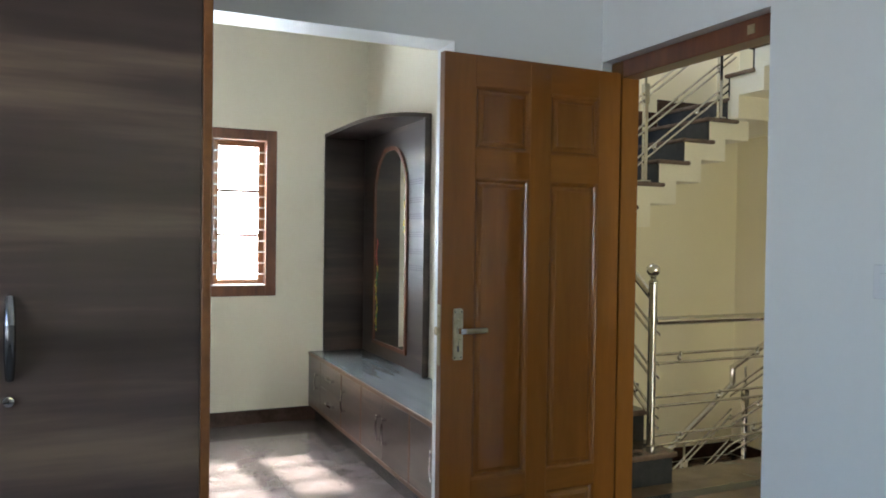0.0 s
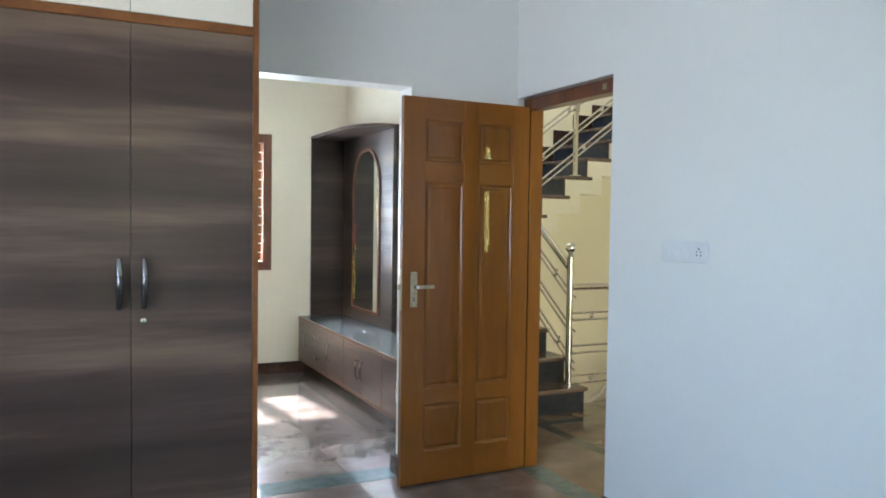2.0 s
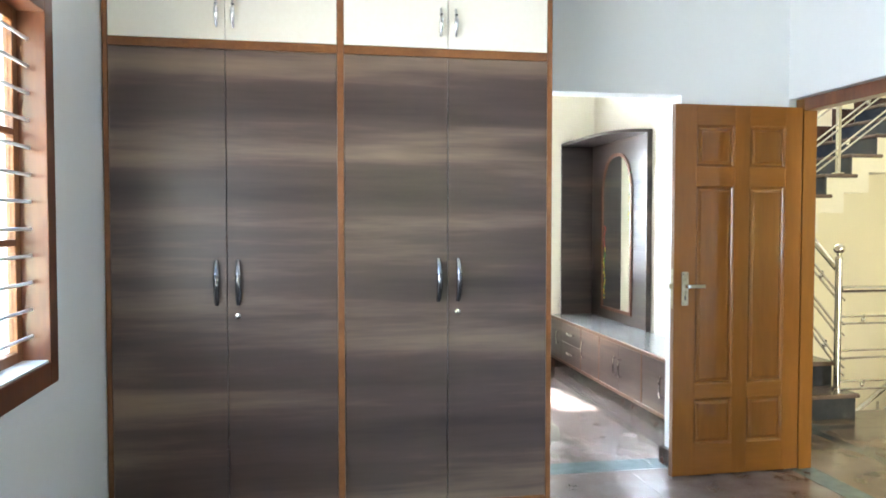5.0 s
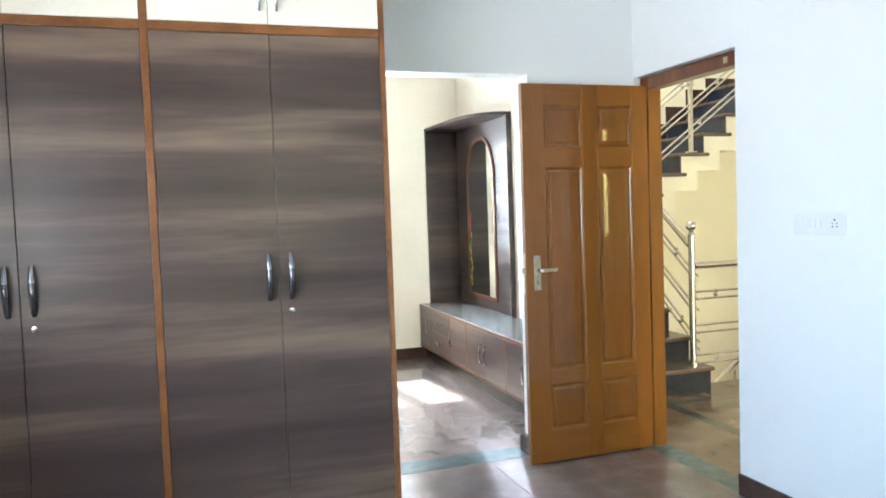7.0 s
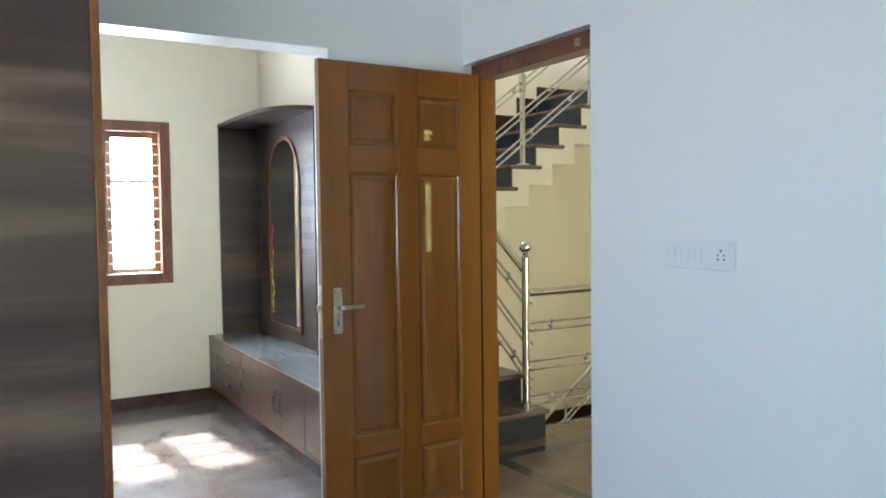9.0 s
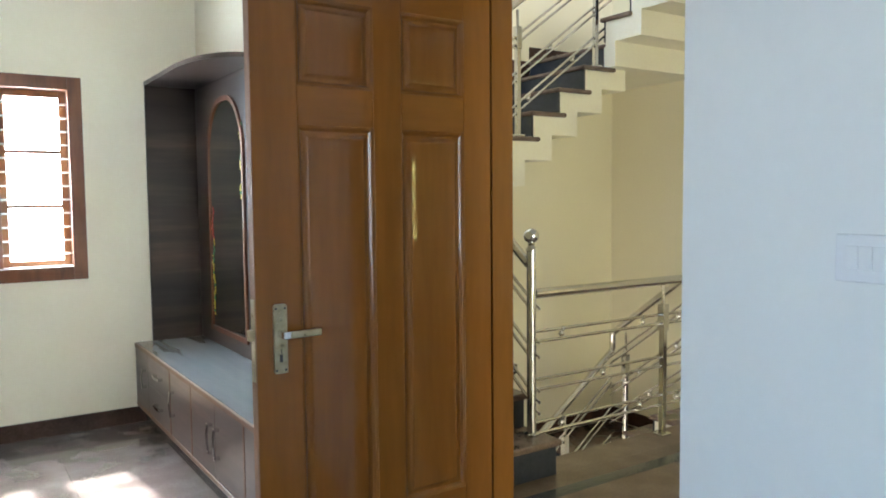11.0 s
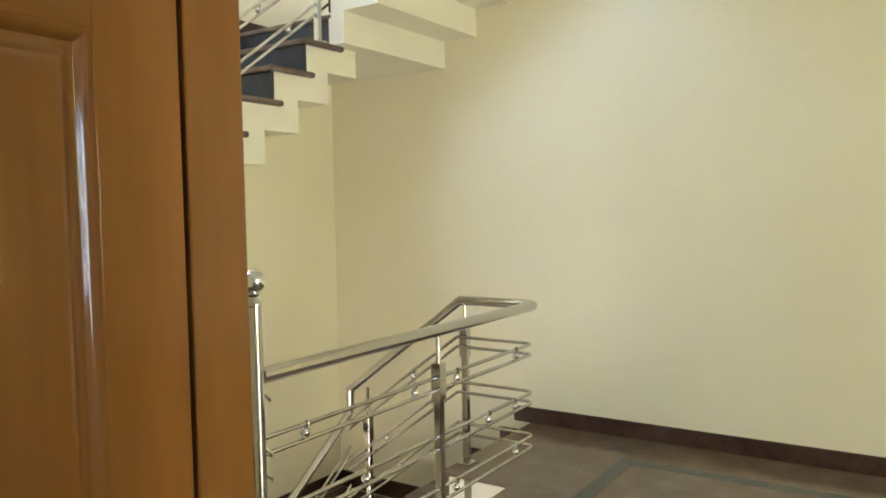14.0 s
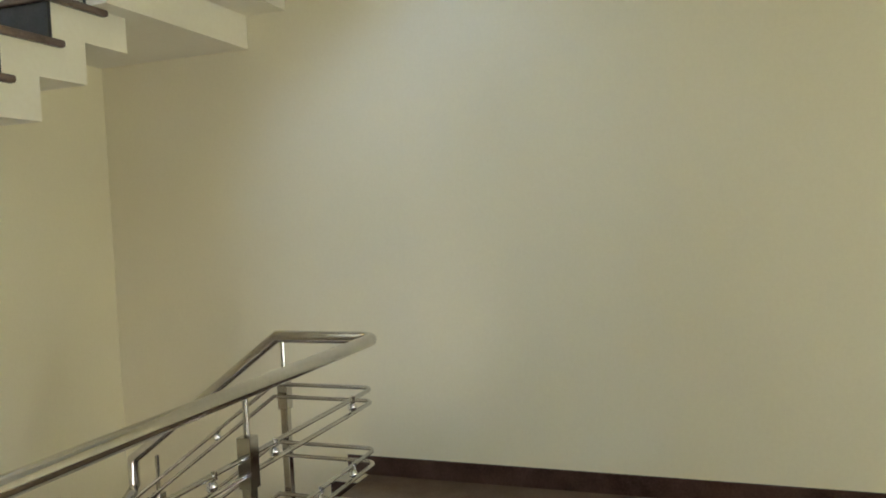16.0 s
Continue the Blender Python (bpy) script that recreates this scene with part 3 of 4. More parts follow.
def wardrobe():
    w = thing("wardrobe", None, "built-in dark streaked laminate wardrobe with teak lipping and cream lofts", "wardrobe")
    y, back = 2.620, ROOM_N - 0.004
    L, M0, M1, R = -0.741, 0.246, 0.276, 1.248
    T0, T1 = 2.183, 2.222
    B0, B1 = 0.105, 0.128
    part("plinth", nbox(L, y + 0.002, 0.001, R + 0.006, back, B0), SKIRT, w, "dark granite plinth")
    part("body", nbox(L, y + 0.03, B0, R - 0.018, back, ROOM_TOP - 0.004), LAMINATE, w)
    part("side_panel", nbox(R - 0.0175, y + 0.03, B0, R - 0.002, back, ROOM_TOP - 0.004), LAMINATE, w)
    for a, b in ((L, L + 0.022), (M0, M1), (R - 0.024, R)):
        part("lipping", nbox(a, y - 0.004, B0, b, y + 0.03, ROOM_TOP - 0.004, bevel=0.003), LIPPING, w, "teak lipping")
    for a, b in ((L + 0.022, M0), (M1, R - 0.024)):
        for lo, hi in ((B0, B1), (T0, T1), (ROOM_TOP - 0.04, ROOM_TOP - 0.004)):
            part("lipping", nbox(a, y - 0.003, lo, b, y + 0.03, hi, bevel=0.003), LIPPING, w, "teak lipping")
        mid = (a + b) / 2
        for i, (p, q) in enumerate(((a, mid), (mid, b))):
            door = part("door", nbox(p + 0.0015, y, B1 + 0.002, q - 0.0015, y + 0.019, T0 - 0.002, bevel=0.0012), LAMINATE, w)
            hx = mid + (-0.045 if i == 0 else 0.047)
            bow_handle(door, hx, y, 1.072, 1.268)
            if i == 1:
                lock = part("lock", lathe(bmesh.new(), (mid + 0.045, y, 1.016), [(0.0145, 0), (0.0145, -0.004), (0.012, -0.008), (0.006, -0.009)], 20, "y"), CHROME, door, "chrome lock", smooth=True)
                part("keyway", nbox(mid + 0.044, y - 0.0098, 1.011, mid + 0.046, y - 0.0085, 1.021), DARK, lock)
            loft = part("loft_door", nbox(p + 0.0015, y, T1 + 0.002, q - 0.0015, y + 0.019, ROOM_TOP - 0.042, bevel=0.0012), LOFT, w, "cream laminate loft door")
            loft_handle(loft, mid + (-0.035 if i == 0 else 0.035), y, T1 + 0.055, T1 + 0.18)
    return w


wardrobe()


# ---- dressing unit: low bench and mirror niche ----
def d_handle(parent, x, p0, p1, out=0.030):
    """A flat strap pull bowed out from the bench front, with square feet at both points (y, z)."""
    n, along = 9, (p1[0] - p0[0], p1[1] - p0[1])
    size = math.hypot(*along)
    side = (-along[1] / size * 0.009, along[0] / size * 0.009)
    bm, rows = bmesh.new(), []
    for i in range(n):
        s = i / (n - 1)
        bow = out * (0.80 + 0.20 * math.sin(s * math.pi))
        c = (p0[0] + along[0] * s, p0[1] + along[1] * s)
        rows.append([bm.verts.new((x - d, c[0] + k * side[0], c[1] + k * side[1])) for d, k in ((bow, 1), (bow, -1), (bow - 0.006, -1), (bow - 0.006, 1))])
    for r0, r1 in zip(rows, rows[1:]):
        for k in range(4):
            bm.faces.new((r0[k], r0[(k + 1) % 4], r1[(k + 1) % 4], r1[k]))
    bm.faces.new(rows[0])
    bm.faces.new(list(reversed(rows[-1])))
    bmesh.ops.recalc_face_normals(bm, faces=bm.faces[:])
    h = part("handle", bm, DARK_CHROME, parent, "chrome strap handle")
    for c in (p0, p1):
        part("foot", nbox(x - out * 0.86, c[0] - 0.008, c[1] - 0.008, x, c[0] + 0.008, c[1] + 0.008, bevel=0.002), CHROME, h)
    return h


def bench():
    X, back, top = 2.440, DRESS_E - 0.002, 0.523
    y_far, y_near = DRESS_N - 0.002, PASS_N + 0.03
    bottom = 0.115
    b = thing("storage_bench", None, "low dark laminate storage bench with drawers and a grey stone top", "bench")
    part("plinth", nbox(X + 0.05, y_near, 0.001, back, y_far, bottom), SKIRT, b, "dark recessed plinth")
    part("body", nbox(X + 0.022, y_near, bottom, back, y_far, top - 0.026), LAMINATE, b)
    part("top", nbox(X + 0.012, y_near, top - 0.024, back, y_far, top, bevel=0.002), BENCH_TOP, b, "grey stone-look top")
    part("lipping", nbox(X - 0.004, y_near, top - 0.026, X + 0.0115, y_far, top - 0.001, bevel=0.003), BENCH_LIP, b, "dark teak lipping")
    part("lipping", nbox(X - 0.002, y_near, bottom, X + 0.022, y_far, bottom + 0.024, bevel=0.003), BENCH_LIP, b, "dark teak lipping")
    z0, z1 = bottom + 0.026, top - 0.028
    for yy in (5.43, 5.01, 4.21):
        part("lipping", nbox(X - 0.002, yy - 0.011, z0 - 0.002, X + 0.022, yy + 0.011, z1 + 0.002, bevel=0.002), BENCH_LIP, b, "dark teak lipping")
    def front(name, a, c, lo, hi):
        return part(name, nbox(X, a + 0.002, lo, X + 0.019, c - 0.002, hi, bevel=0.001), LAMINATE, b)
    d = front("door", 5.95, y_far, z0, z1)
    d_handle(d, X, (6.02, 0.29), (6.02, 0.39))
    zm = (z0 + z1) / 2
    for lo, hi, hz in ((z0, zm - 0.002, 0.232), (zm + 0.002, z1, 0.408)):
        dr = front("drawer", 5.441, 5.95, lo, hi)
        d_handle(dr, X, (5.73, hz + 0.006), (5.60, hz + 0.006))
    d = front("door", 5.021, 5.419, z0, z1)
    d_handle(d, X, (5.345, 0.268), (5.345, 0.395))
    for a, c, hy in ((4.61, 4.999, 4.655), (4.221, 4.61, 4.555)):
        d = front("door", a, c, z0, z1)
        d_handle(d, X, (hy, 0.258), (hy, 0.390))
    d = front("door", 3.83, 4.199, z0, z1)
    d_handle(d, X, (3.875, 0.258), (3.875, 0.390))
    front("door", y_near, 3.83, z0, z1)
    return b


bench()


def mirror_outline(y0, y1, z0, shoulder, apex, inset=0.0):
    """An upright mirror with a shouldered arch on top, as (y, z)."""
    y0, y1, z0, apex = y0 + inset, y1 - inset, z0 + inset, apex - inset
    pts = [(y0, z0), (y1, z0), (y1, shoulder)]
    cy, half = (y0 + y1) / 2, (y1 - y0) / 2
    for i in range(1, 20):
        s = -math.cos(math.pi * i / 20)
        pts.append((cy - half * s, shoulder + (apex - shoulder) * max(0.0, 1 - abs(s) ** 2.6) ** 0.62))
    pts.append((y0, shoulder))
    return pts


def mirror_unit():
    u = thing("dressing_mirror_unit", None, "dark laminate dressing niche with curved canopy and arched mirror", "mirror unit")
    base, top = 0.525, 2.190
    xw = DRESS_E - 0.003
    yf, yn = DRESS_N - 0.003, 4.995
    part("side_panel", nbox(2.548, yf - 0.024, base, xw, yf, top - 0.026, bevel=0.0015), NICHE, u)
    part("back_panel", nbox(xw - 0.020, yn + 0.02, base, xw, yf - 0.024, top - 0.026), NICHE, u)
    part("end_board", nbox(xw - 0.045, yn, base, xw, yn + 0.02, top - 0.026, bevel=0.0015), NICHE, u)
    n = 20
    plan = [(xw, yf), (2.546, yf)]
    for i in range(n + 1):
        w = math.pi / 2 * i / n
        plan.append((xw - 0.047 - (xw - 0.047 - 2.546) * math.cos(w) ** 0.8, 5.60 - (5.60 - yn + 0.002) * math.sin(w) ** 0.9))
    plan.append((xw, yn - 0.002))
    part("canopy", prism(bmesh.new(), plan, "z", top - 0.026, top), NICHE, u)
    xb = xw - 0.020
    outer = mirror_outline(5.325, 6.005, 0.612, 1.72, 2.050)
    inner = mirror_outline(5.325, 6.005, 0.612, 1.72, 2.050, 0.028)
    bm = bmesh.new()
    vo = [[bm.verts.new((x, *p)) for p in outer] for x in (xb, xb - 0.014)]
    vi = [[bm.verts.new((x, *p)) for p in inner] for x in (xb, xb - 0.014)]
    k = len(outer)
    for i in range(k):
        j = (i + 1) % k
        bm.faces.new((vo[0][i], vo[0][j], vo[1][j], vo[1][i]))
        bm.faces.new((vi[0][i], vi[1][i], vi[1][j], vi[0][j]))
        bm.faces.new((vo[1][i], vo[1][j], vi[1][j], vi[1][i]))
    bmesh.ops.recalc_face_normals(bm, faces=bm.faces[:])
    part("mirror_frame", bm, TEAK_FRAME, u, "dark teak mirror bead")
    for zc in (1.208, 1.316, 1.427, 1.546, 1.652, 1.773):
        for dz in (-0.014, 0.0, 0.014):
            part("groove", nbox(xb - 0.0016, 5.02, zc + dz - 0.0022, xb + 0.001, 5.322, zc + dz + 0.0022), DARK, u, "dark cut groove")
    glass = part("mirror", prism(bmesh.new(), inner, "x", xb - 0.006, xb - 0.001), MIRROR, u, "arched mirror with painted floral edge")
    # painted flowers along both edges of the glass
    random.seed(11)
    for side, y0, zr in ((0, 5.935, (0.72, 1.38)), (1, 5.372, (1.45, 1.86))):
        for i in range(34 if side == 0 else 18):
            s = i / (33 if side == 0 else 17)
            z = zr[0] + (zr[1] - zr[0]) * s
            yy = y0 + 0.012 * math.sin(s * 17) + random.uniform(-0.012, 0.012)
            m = RED if s > 0.72 and side == 0 else GREEN if (i % 4 == 1 or 0.55 < s < 0.66) else YELLOW
            r = random.uniform(0.010, 0.019)
            w = random.uniform(0, 6.28)
            out = [(yy + r * math.cos(a + w) * (0.65 + 0.35 * math.cos(3 * a)), z + 1.35 * r * math.sin(a + w) * (0.65 + 0.35 * math.cos(3 * a))) for a in [2 * math.pi * q / 14 for q in range(14)]]
            part("painted_petal", prism(bmesh.new(), out, "x", xb - 0.0074 - 0.0002 * (i % 3), xb - 0.006), m, glass)
    return u


mirror_unit()


# ---- switch plate ----
def switch_plate():
    x = ROOM_E
    s = thing("switch_plate", None, "white modular switch plate with socket on the wall", "switch")
    part("plate", nbox(x - 0.009, 1.684, 1.268, x - 0.0005, 1.954, 1.358, bevel=0.003), PLASTIC, s)
    for i in range(5):
        y = 1.934 - i * 0.026
        part("rocker", nbox(x - 0.0125, y - 0.0245, 1.292, x - 0.0085, y - 0.0008, 1.336, bevel=0.0015), PLASTIC, s)
    sock = part("socket", nbox(x - 0.0115, 1.694, 1.285, x - 0.0085, 1.770, 1.343, bevel=0.002), PLASTIC, s)
    for dy, dz, r in ((0, 0.014, 0.0042), (-0.011, 0.001, 0.0030), (0.011, 0.001, 0.0030), (-0.011, -0.012, 0.0036), (0.011, -0.012, 0.0036)):
        part("hole", lathe(bmesh.new(), (x - 0.0114, 1.732 + dy, 1.314 + dz), [(r, 0), (r, -0.0007)], 10, "x"), DARK, sock)
    return s


switch_plate()


# ---- stairs ----
TT = 0.034       # tread thickness
PLATE = 0.165    # thickness of the folded concrete, under the treads
DEPTH = 0.115    # its thickness behind the risers of the short flight


def tread(parent, x0, y0, x1, y1, z):
    return part("tread", nbox(x0, y0, z - TT, x1, y1, z, bevel=0.012), TREAD, parent)


def flight_b(dz, group):
    """Steps 7 to 13 along the far wall, rising with x; riser k stands at bx(k)."""
    st = thing("stair_flight", None, "cream folded concrete stair flight with brown granite treads", "stairs", group)
    bx = lambda k: 5.040 + GOING * (k - 11)
    up, lo = [], []
    for k in range(7, 15):
        x, z = bx(k), k * RISE + dz - TT
        up += [(x + 0.018, z - RISE), (x + 0.018, z)]
        lo += [(x + PLATE + 0.030, z - RISE - PLATE + 0.03), (x + PLATE + 0.030, z - PLATE + 0.03)]
    start = (bx(7) - 0.02, 6 * RISE + dz - TT)
    outline = [start] + up[1:] + [(bx(14) + PLATE + 0.030, up[-1][1]), lo[-1]] + lo[-2::-1] + [(start[0], 6 * RISE + dz - TT - PLATE + 0.03)]
    part("folded_slab", prism(bmesh.new(), outline, "y", B_SIDE, HALL_N - 0.002), STAIR_CREAM, st, "cream plastered stepped slab")
    for k in range(7, 14):
        x, z = bx(k), k * RISE + dz
        part("riser", nbox(x, B_SIDE + 0.001, z - RISE, x + 0.018, HALL_N - 0.016, z - TT), RISER, st, "black granite riser")
        tread(st, x - 0.022, B_SIDE - 0.030, bx(k + 1) + 0.063, HALL_N - 0.016, z)
        part("wall_skirting", nbox(x, HALL_N - 0.015, z + 0.001, x + GOING - 0.001, HALL_N - 0.003, z + 0.19), SKIRT, st, "dark granite stepped skirting")
    return st


def flight_c(dz, group):
    """Corner landing 14 and steps 15 to 17 along the end wall, rising towards -y."""
    st = thing("stair_flight", None, "cream concrete corner landing and short flight with granite treads", "stairs", group)
    xs = WELL_E + 0.022
    by = lambda k: B_SIDE - GOING * (k - 15)
    z14 = 14 * RISE + dz - TT
    x14 = 5.040 + GOING * 3
    outline = [(by(15), z14 - PLATE + 0.008), (by(15), z14), (by(15) - 0.018, z14)]
    for k in (15, 16, 17):
        z = k * RISE + dz - TT
        outline += [(by(k) - 0.018, z), (by(k + 1) - 0.018, z)]
    zt = 18 * RISE + dz - TT
    outline += [(by(18) - 0.018, zt), (by(18) - DEPTH, zt), (by(18) - DEPTH, zt - PLATE)]
    for k in (17, 16, 15):
        z = k * RISE + dz - TT - PLATE + 0.008
        outline += [(by(k + 1) - DEPTH, z), (by(k) - DEPTH, z)]
    outline += [(by(15) - DEPTH, z14 - PLATE + 0.008)]
    part("folded_slab", prism(bmesh.new(), outline, "x", xs, HALL_E - 0.002), STAIR_CREAM, st, "cream plastered stepped slab")
    part("landing_slab", nbox(x14 + 0.019, by(15) + 0.0005, z14 - PLATE + 0.009, HALL_E - 0.002, HALL_N - 0.002, z14), STAIR_CREAM, st, "cream plastered corner slab")
    part("riser", nbox(x14, B_SIDE + 0.001, 13 * RISE + dz, x14 + 0.018, HALL_N - 0.016, z14), RISER, st, "black granite riser")
    tread(st, x14 - 0.022, B_SIDE - 0.012, HALL_E - 0.016, HALL_N - 0.016, 14 * RISE + dz)
    part("wall_skirting", nbox(x14, HALL_N - 0.015, 14 * RISE + dz + 0.001, HALL_E - 0.002, HALL_N - 0.003, 14 * RISE + dz + 0.13), SKIRT, st, "dark granite skirting")
    part("wall_skirting", nbox(HALL_E - 0.015, B_SIDE, 14 * RISE + dz + 0.001, HALL_E - 0.003, HALL_N - 0.016, 14 * RISE + dz + 0.13), SKIRT, st, "dark granite skirting")
    for k in (15, 16, 17):
        z = k * RISE + dz
        part("riser", nbox(xs + 0.001, by(k) - 0.018, z - RISE, HALL_E - 0.016, by(k), z - TT), RISER, st, "black granite riser")
        tread(st, xs - 0.030, by(k + 1) - 0.028, HALL_E - 0.016, by(k) + 0.022, z)
        part("wall_skirting", nbox(HALL_E - 0.015, by(k + 1) + 0.001, z + 0.001, HALL_E - 0.003, by(k), z + 0.13), SKIRT, st, "dark granite stepped skirting")
    return st


def flight_a():
    """Steps 1 to 5 rising away from the landing, then the corner landing 6."""
    st = thing("stair_flight", None, "lowest stair flight with brown granite treads and black risers", "stairs", "stair flights")
    x0, x1 = HALL_W + 0.008, 4.028
    ay = lambda k: 4.040 + GOING * (k - 1)
    for k in range(1, 7):
        z = k * RISE
        y1 = ay(k + 1) if k < 6 else HALL_N - 0.016
        xe = x1 if k < 6 else 4.05
        part("riser", nbox(x0, ay(k), z - RISE + 0.001, xe - 0.004, ay(k) + 0.018, z - TT), RISER, st, "black granite riser")
        tread(st, x0, ay(k) - 0.022, xe + 0.022, y1 + 0.02 if k < 6 else y1, z)
    outline = [(ay(1) + 0.018, 0.001)]
    for k in range(1, 6):
        z = k * RISE - TT
        outline += [(ay(k) + 0.018, z), (ay(k + 1) + 0.018, z)]
    z6 = 6 * RISE - TT
    outline += [(ay(6) + 0.018, z6), (HALL_N - 0.002, z6), (HALL_N - 0.002, z6 - 0.15), (ay(6) + PLATE, z6 - 0.15)]
    for k in range(5, 1, -1):
        z = k * RISE - TT - PLATE + 0.03
        outline += [(ay(k + 1) + PLATE, z), (ay(k) + PLATE, z)]
    outline += [(ay(2) + PLATE, 0.001)]
    part("folded_slab", prism(bmesh.new(), outline, "x", x0, x1), STAIR_CREAM, st, "cream plastered stepped slab")
    return st


flight_a()
flight_b(0.0, "stair flights")
flight_c(0.0, "stair flights")
flight_b(-STOREY, "stair flights")
flight_c(-STOREY, "stair flights")
structure("slab_upper_landing", nbox(4.05, HALL_S, STOREY - 0.0195, HALL_E, WELL_S, STOREY), GRANITE_HALL, "brown granite upper landing floor", "floor")

# ---- railings ----
PAIRS = ((0.732, 0.678), (0.478, 0.422), (0.248, 0.188))
RAIL_R, BAR_R = 0.026, 0.0085


def arc(c, r, a0, a1, z, n=6):
    return [(c[0] + r * math.cos(radians(a0 + (a1 - a0) * i / n)), c[1] + r * math.sin(radians(a0 + (a1 - a0) * i / n)), z) for i in range(n + 1)]


def clip_ball(parent, p, q, s):
    """A steel ball held between the two bars of a pair."""
    c = Vector(p) * (1 - s) + Vector(q) * s
    b = part("ball", ball(bmesh.new(), c, 0.017, 14), CHROME, parent, "polished steel ball", smooth=True)
    part("clip", nbox(c.x + 0.010, c.y - 0.007, c.z + 0.014, c.x + 0.020, c.y + 0.011, c.z + 0.040, bevel=0.002), STEEL, b)
    return b


def post(parent, x, y, z, h, rail_z):
    """A square post on a flange with a sleeve, a thin stem up to the handrail."""
    pb = part("post", nbox(x - 0.017, y - 0.017, z, x + 0.017, y + 0.017, z + h, bevel=0.003), STEEL, parent)
    part("flange", nbox(x - 0.042, y - 0.036, z, x + 0.042, y + 0.036, z + 0.016, bevel=0.005), STEEL, pb)
    part("sleeve", nbox(x - 0.0235, y - 0.0235, z + h - 0.155, x + 0.0235, y + 0.0235, z + h + 0.003, bevel=0.002), STEEL, pb)
    part("stem", tube(bmesh.new(), [(x, y, z + h), (x, y, rail_z)], 0.010, 10), STEEL, pb)
    return pb


def landing_railing():
    r = thing("stair_railing", None, "stainless steel landing railing with paired bars and balls", "railing", "stair railings")
    nx, ny = NEWEL
    top, ex, ey = 0.932, 5.926, 4.166
    drop = 3.0 * RISE / (3 * GOING)
    y_c, y_k = 4.640, 5.450
    def line(h, rad, inset):
        e = ex - inset
        return ([(nx + 0.02, ny, h)] + arc((e - rad, ey + rad), rad, -90, 0, h) + [(e, y_c, h), (e, y_k, h - (y_k - y_c) * drop)])
    hand = line(top, 0.06, 0)
    hand += [(ex, y_k + 0.02, hand[-1][2] - 0.015), (ex, y_k + 0.02, hand[-1][2] - 0.14)]
    z = hand[-1][2]
    hand += [(ex - 0.02, y_k + 0.02, z - 0.03), (3.95, y_k + 0.02, z - 0.03 - (ex - 0.02 - 3.95) * RISE / GOING)]
    part("handrail", tube(bmesh.new(), hand, RAIL_R, 16, caps=True), STEEL, r, smooth=True)
    for pair in PAIRS:
        for h in pair:
            pts = line(h, 0.05, 0.044)
            part("bar", tube(bmesh.new(), pts, BAR_R, 10), STEEL, r, smooth=True)
            # along the flight below
            zb = h - (y_k - y_c) * drop - 0.17
            part("bar", tube(bmesh.new(), [(ex - 0.01, y_k + 0.02, zb), (3.95, y_k + 0.02, zb - (ex - 3.96) * RISE / GOING)], BAR_R, 10), STEEL, r, smooth=True)
    mids = [(a + b) / 2 for a, b in PAIRS]
    for i, x in ((0, 4.17), (0, 4.80), (0, 5.12), (0, 5.675), (1, 4.48), (1, 5.39), (1, 5.655), (2, 4.17), (2, 4.78), (2, 5.10), (2, 5.66)):
        clip_ball(r, (x, ny - 0.006, mids[i]), (x, ny - 0.006, mids[i]), 0)
    for i, y in ((0, 4.95), (1, 5.15), (1, 4.80), (2, 5.05)):
        clip_ball(r, (ex - 0.042, y, mids[i] - (y - y_c) * drop), (ex - 0.042, y, 0), 0)
    post(r, 4.987, 4.166, 0.0, 0.79, top)
    post(r, ex, 4.615, 0.0, 0.77, top)
    post(r, ex, 5.33, -3 * RISE, 0.74, -3 * RISE + 0.92)
    for k, x in ((12, 5.407), (10, 5.02)):
        post(r, x, y_k + 0.02, k * RISE - STOREY, 0.70, k * RISE - STOREY + 0.86)
    return r


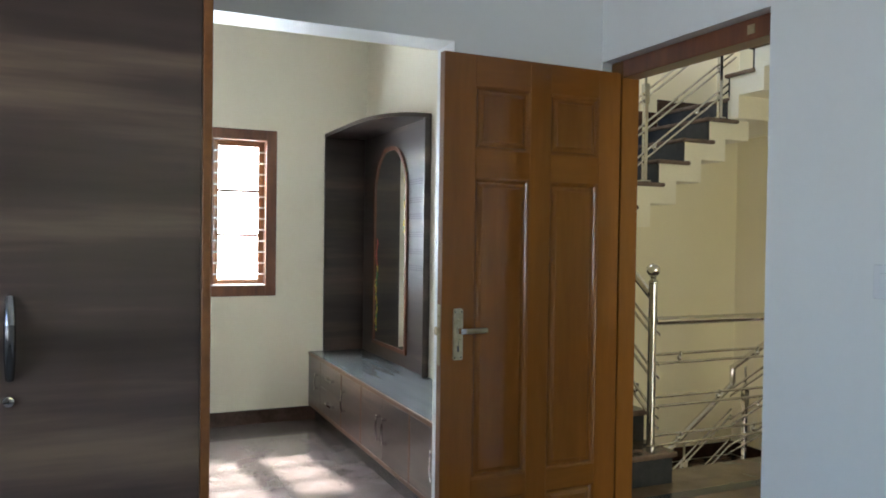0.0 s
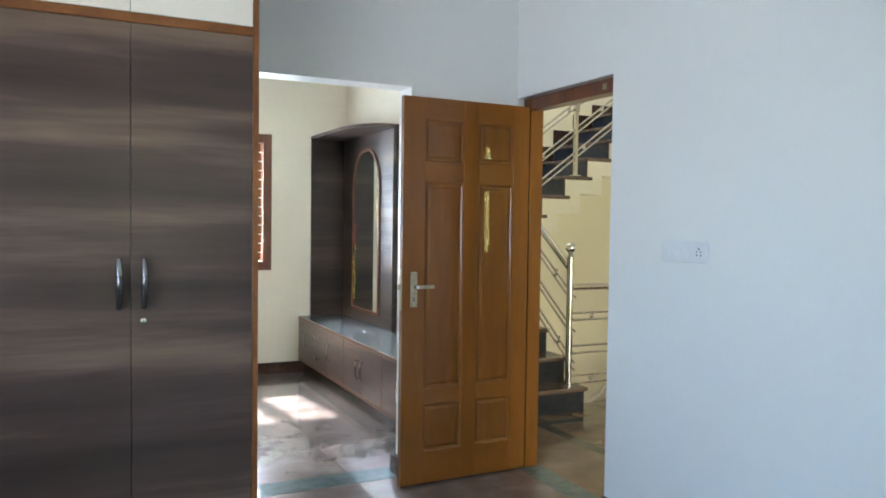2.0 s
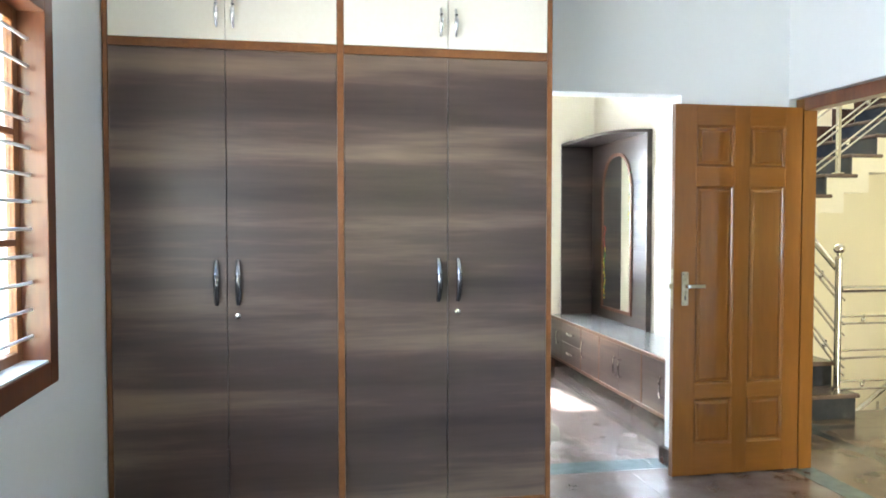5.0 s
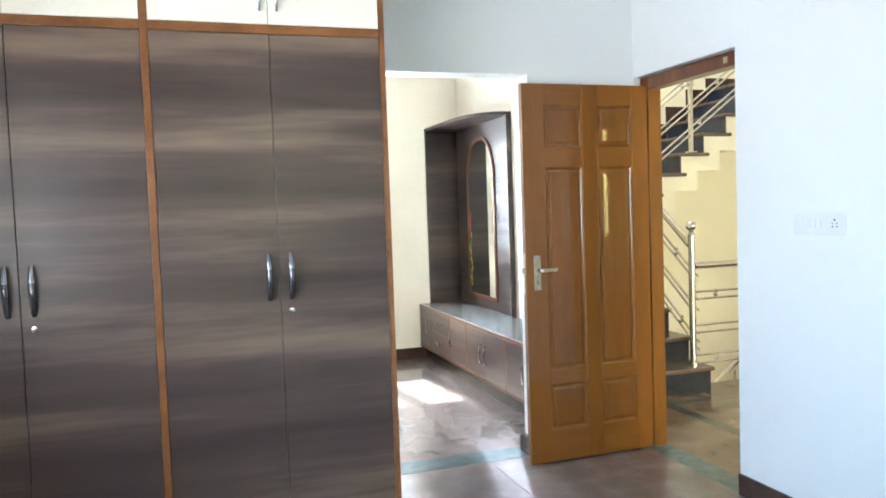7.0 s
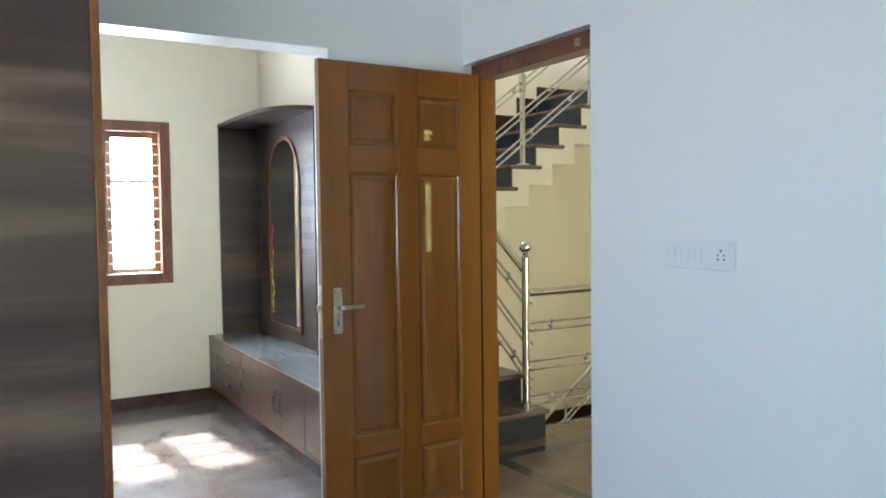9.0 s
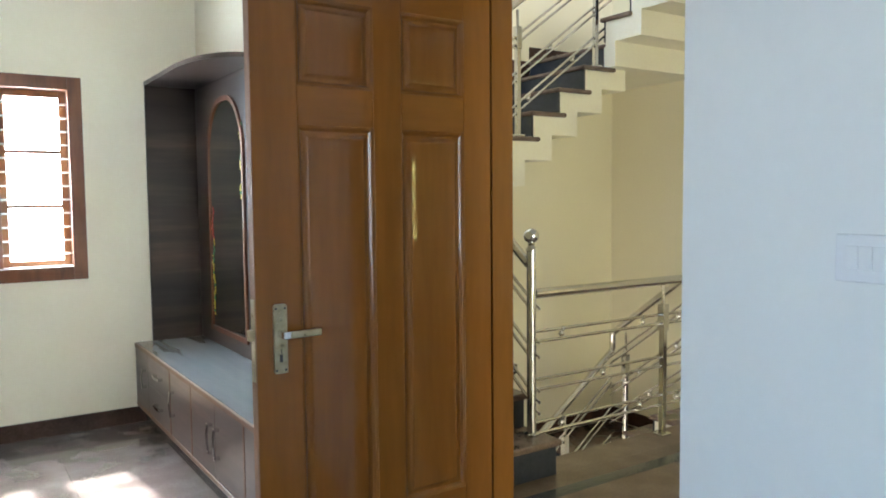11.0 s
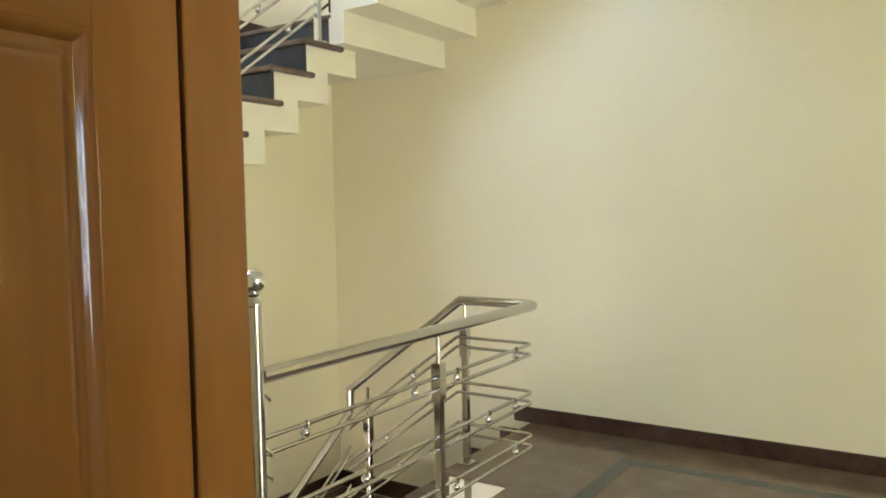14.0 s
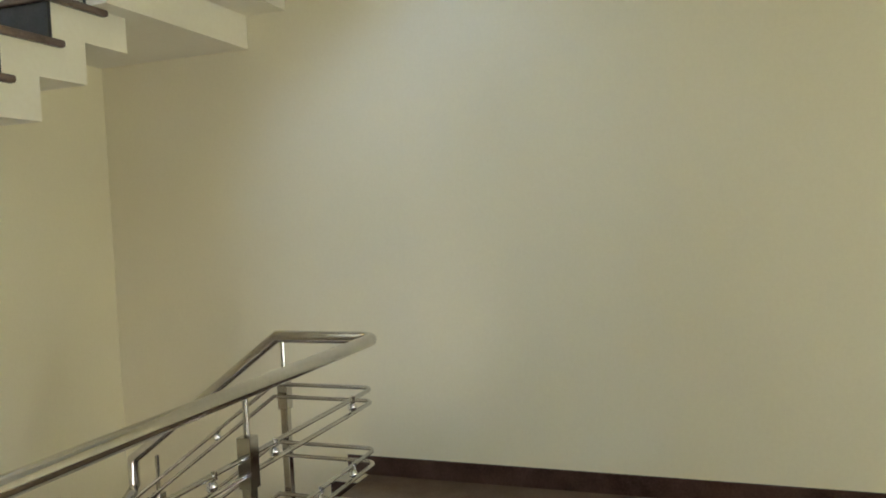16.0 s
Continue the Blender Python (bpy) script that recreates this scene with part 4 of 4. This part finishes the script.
def newel_railing():
    r = thing("stair_railing", None, "stainless steel stair railing with round newel and ball finial", "railing", "stair railings")
    nx, ny = NEWEL
    z0 = RISE
    part("newel_post", lathe(bmesh.new(), (nx, ny, 0), [(0.040, z0), (0.040, z0 + 0.008), (0.0245, z0 + 0.014), (0.0245, 1.155), (0.0275, 1.158), (0.0275, 1.168), (0.021, 1.176), (0.016, 1.186), (0.020, 1.192), (0.016, 1.199)], 24), STEEL, r, smooth=True)
    part("finial", ball(bmesh.new(), (nx, ny, 1.234), 0.040, 24), CHROME, r, "polished steel ball finial", smooth=True)
    sl = RISE / GOING
    y_t = B_SIDE + 0.03
    run = y_t - ny
    x_end = 5.88
    # handrail up the first flight, round the corner and along the second
    def up(h, over=0.0):
        z1 = h + run * sl
        return [(nx, ny + 0.02, h + 0.02 * sl), (nx, y_t, z1), (nx + 0.07, y_t, z1 + 0.02), (nx + 0.12, y_t, z1 + 0.06), (x_end + over, y_t, z1 + 0.06 + (x_end + over - nx - 0.12) * sl)]
    hr = up(1.075)
    part("handrail", tube(bmesh.new(), [hr[0], hr[1]], RAIL_R, 16), STEEL, r, smooth=True)
    def along(h, over=0.0):
        """A bar parallel to the second flight, h above the line of its nosings."""
        x0 = 5.075 + GOING * (7 - 11)
        zn = lambda x: 7 * RISE + (x - x0) * sl + h
        return [(nx + 0.03, y_t, zn(nx + 0.03)), (x_end + over, y_t, zn(x_end + over))]
    part("handrail", tube(bmesh.new(), along(0.87, 0.0), RAIL_R, 16), STEEL, r, smooth=True)
    for a, b in PAIRS:
        for h in (a, b):
            part("bar", tube(bmesh.new(), up(h + 0.172)[:2], BAR_R, 10), STEEL, r, smooth=True)
            part("bar", tube(bmesh.new(), along(h - 0.095), BAR_R, 10), STEEL, r, smooth=True)
        h = (a + b) / 2
        p, q = up(h + 0.172)[:2]
        for s in ((0.14, 0.6) if a > 0.7 else (0.42,) if a > 0.4 else (0.10, 0.7)):
            clip_ball(r, Vector(p) + Vector((0, 0, 0)), q, s)
        p, q = along(h - 0.095)
        for s in ((0.45, 0.80) if a > 0.7 else (0.30, 0.66, 0.90) if a > 0.4 else (0.22, 0.55, 0.78)):
            clip_ball(r, p, q, s)
    for k in (7, 10, 13):
        x = 5.075 + GOING * (k - 11) + 0.118
        post(r, x, y_t, k * RISE, 0.78, k * RISE + 0.90)
    for z in (0.42, 0.60, 0.68, 0.86, 0.30, 0.36):
        part("bar_stub", tube(bmesh.new(), [(nx + 0.022, ny, z + 0.02), (nx + 0.045, ny - 0.004, z), (nx + 0.052, ny - 0.004, z - 0.012)], 0.007, 8), CHROME, r)
    return r


landing_railing()
newel_railing()
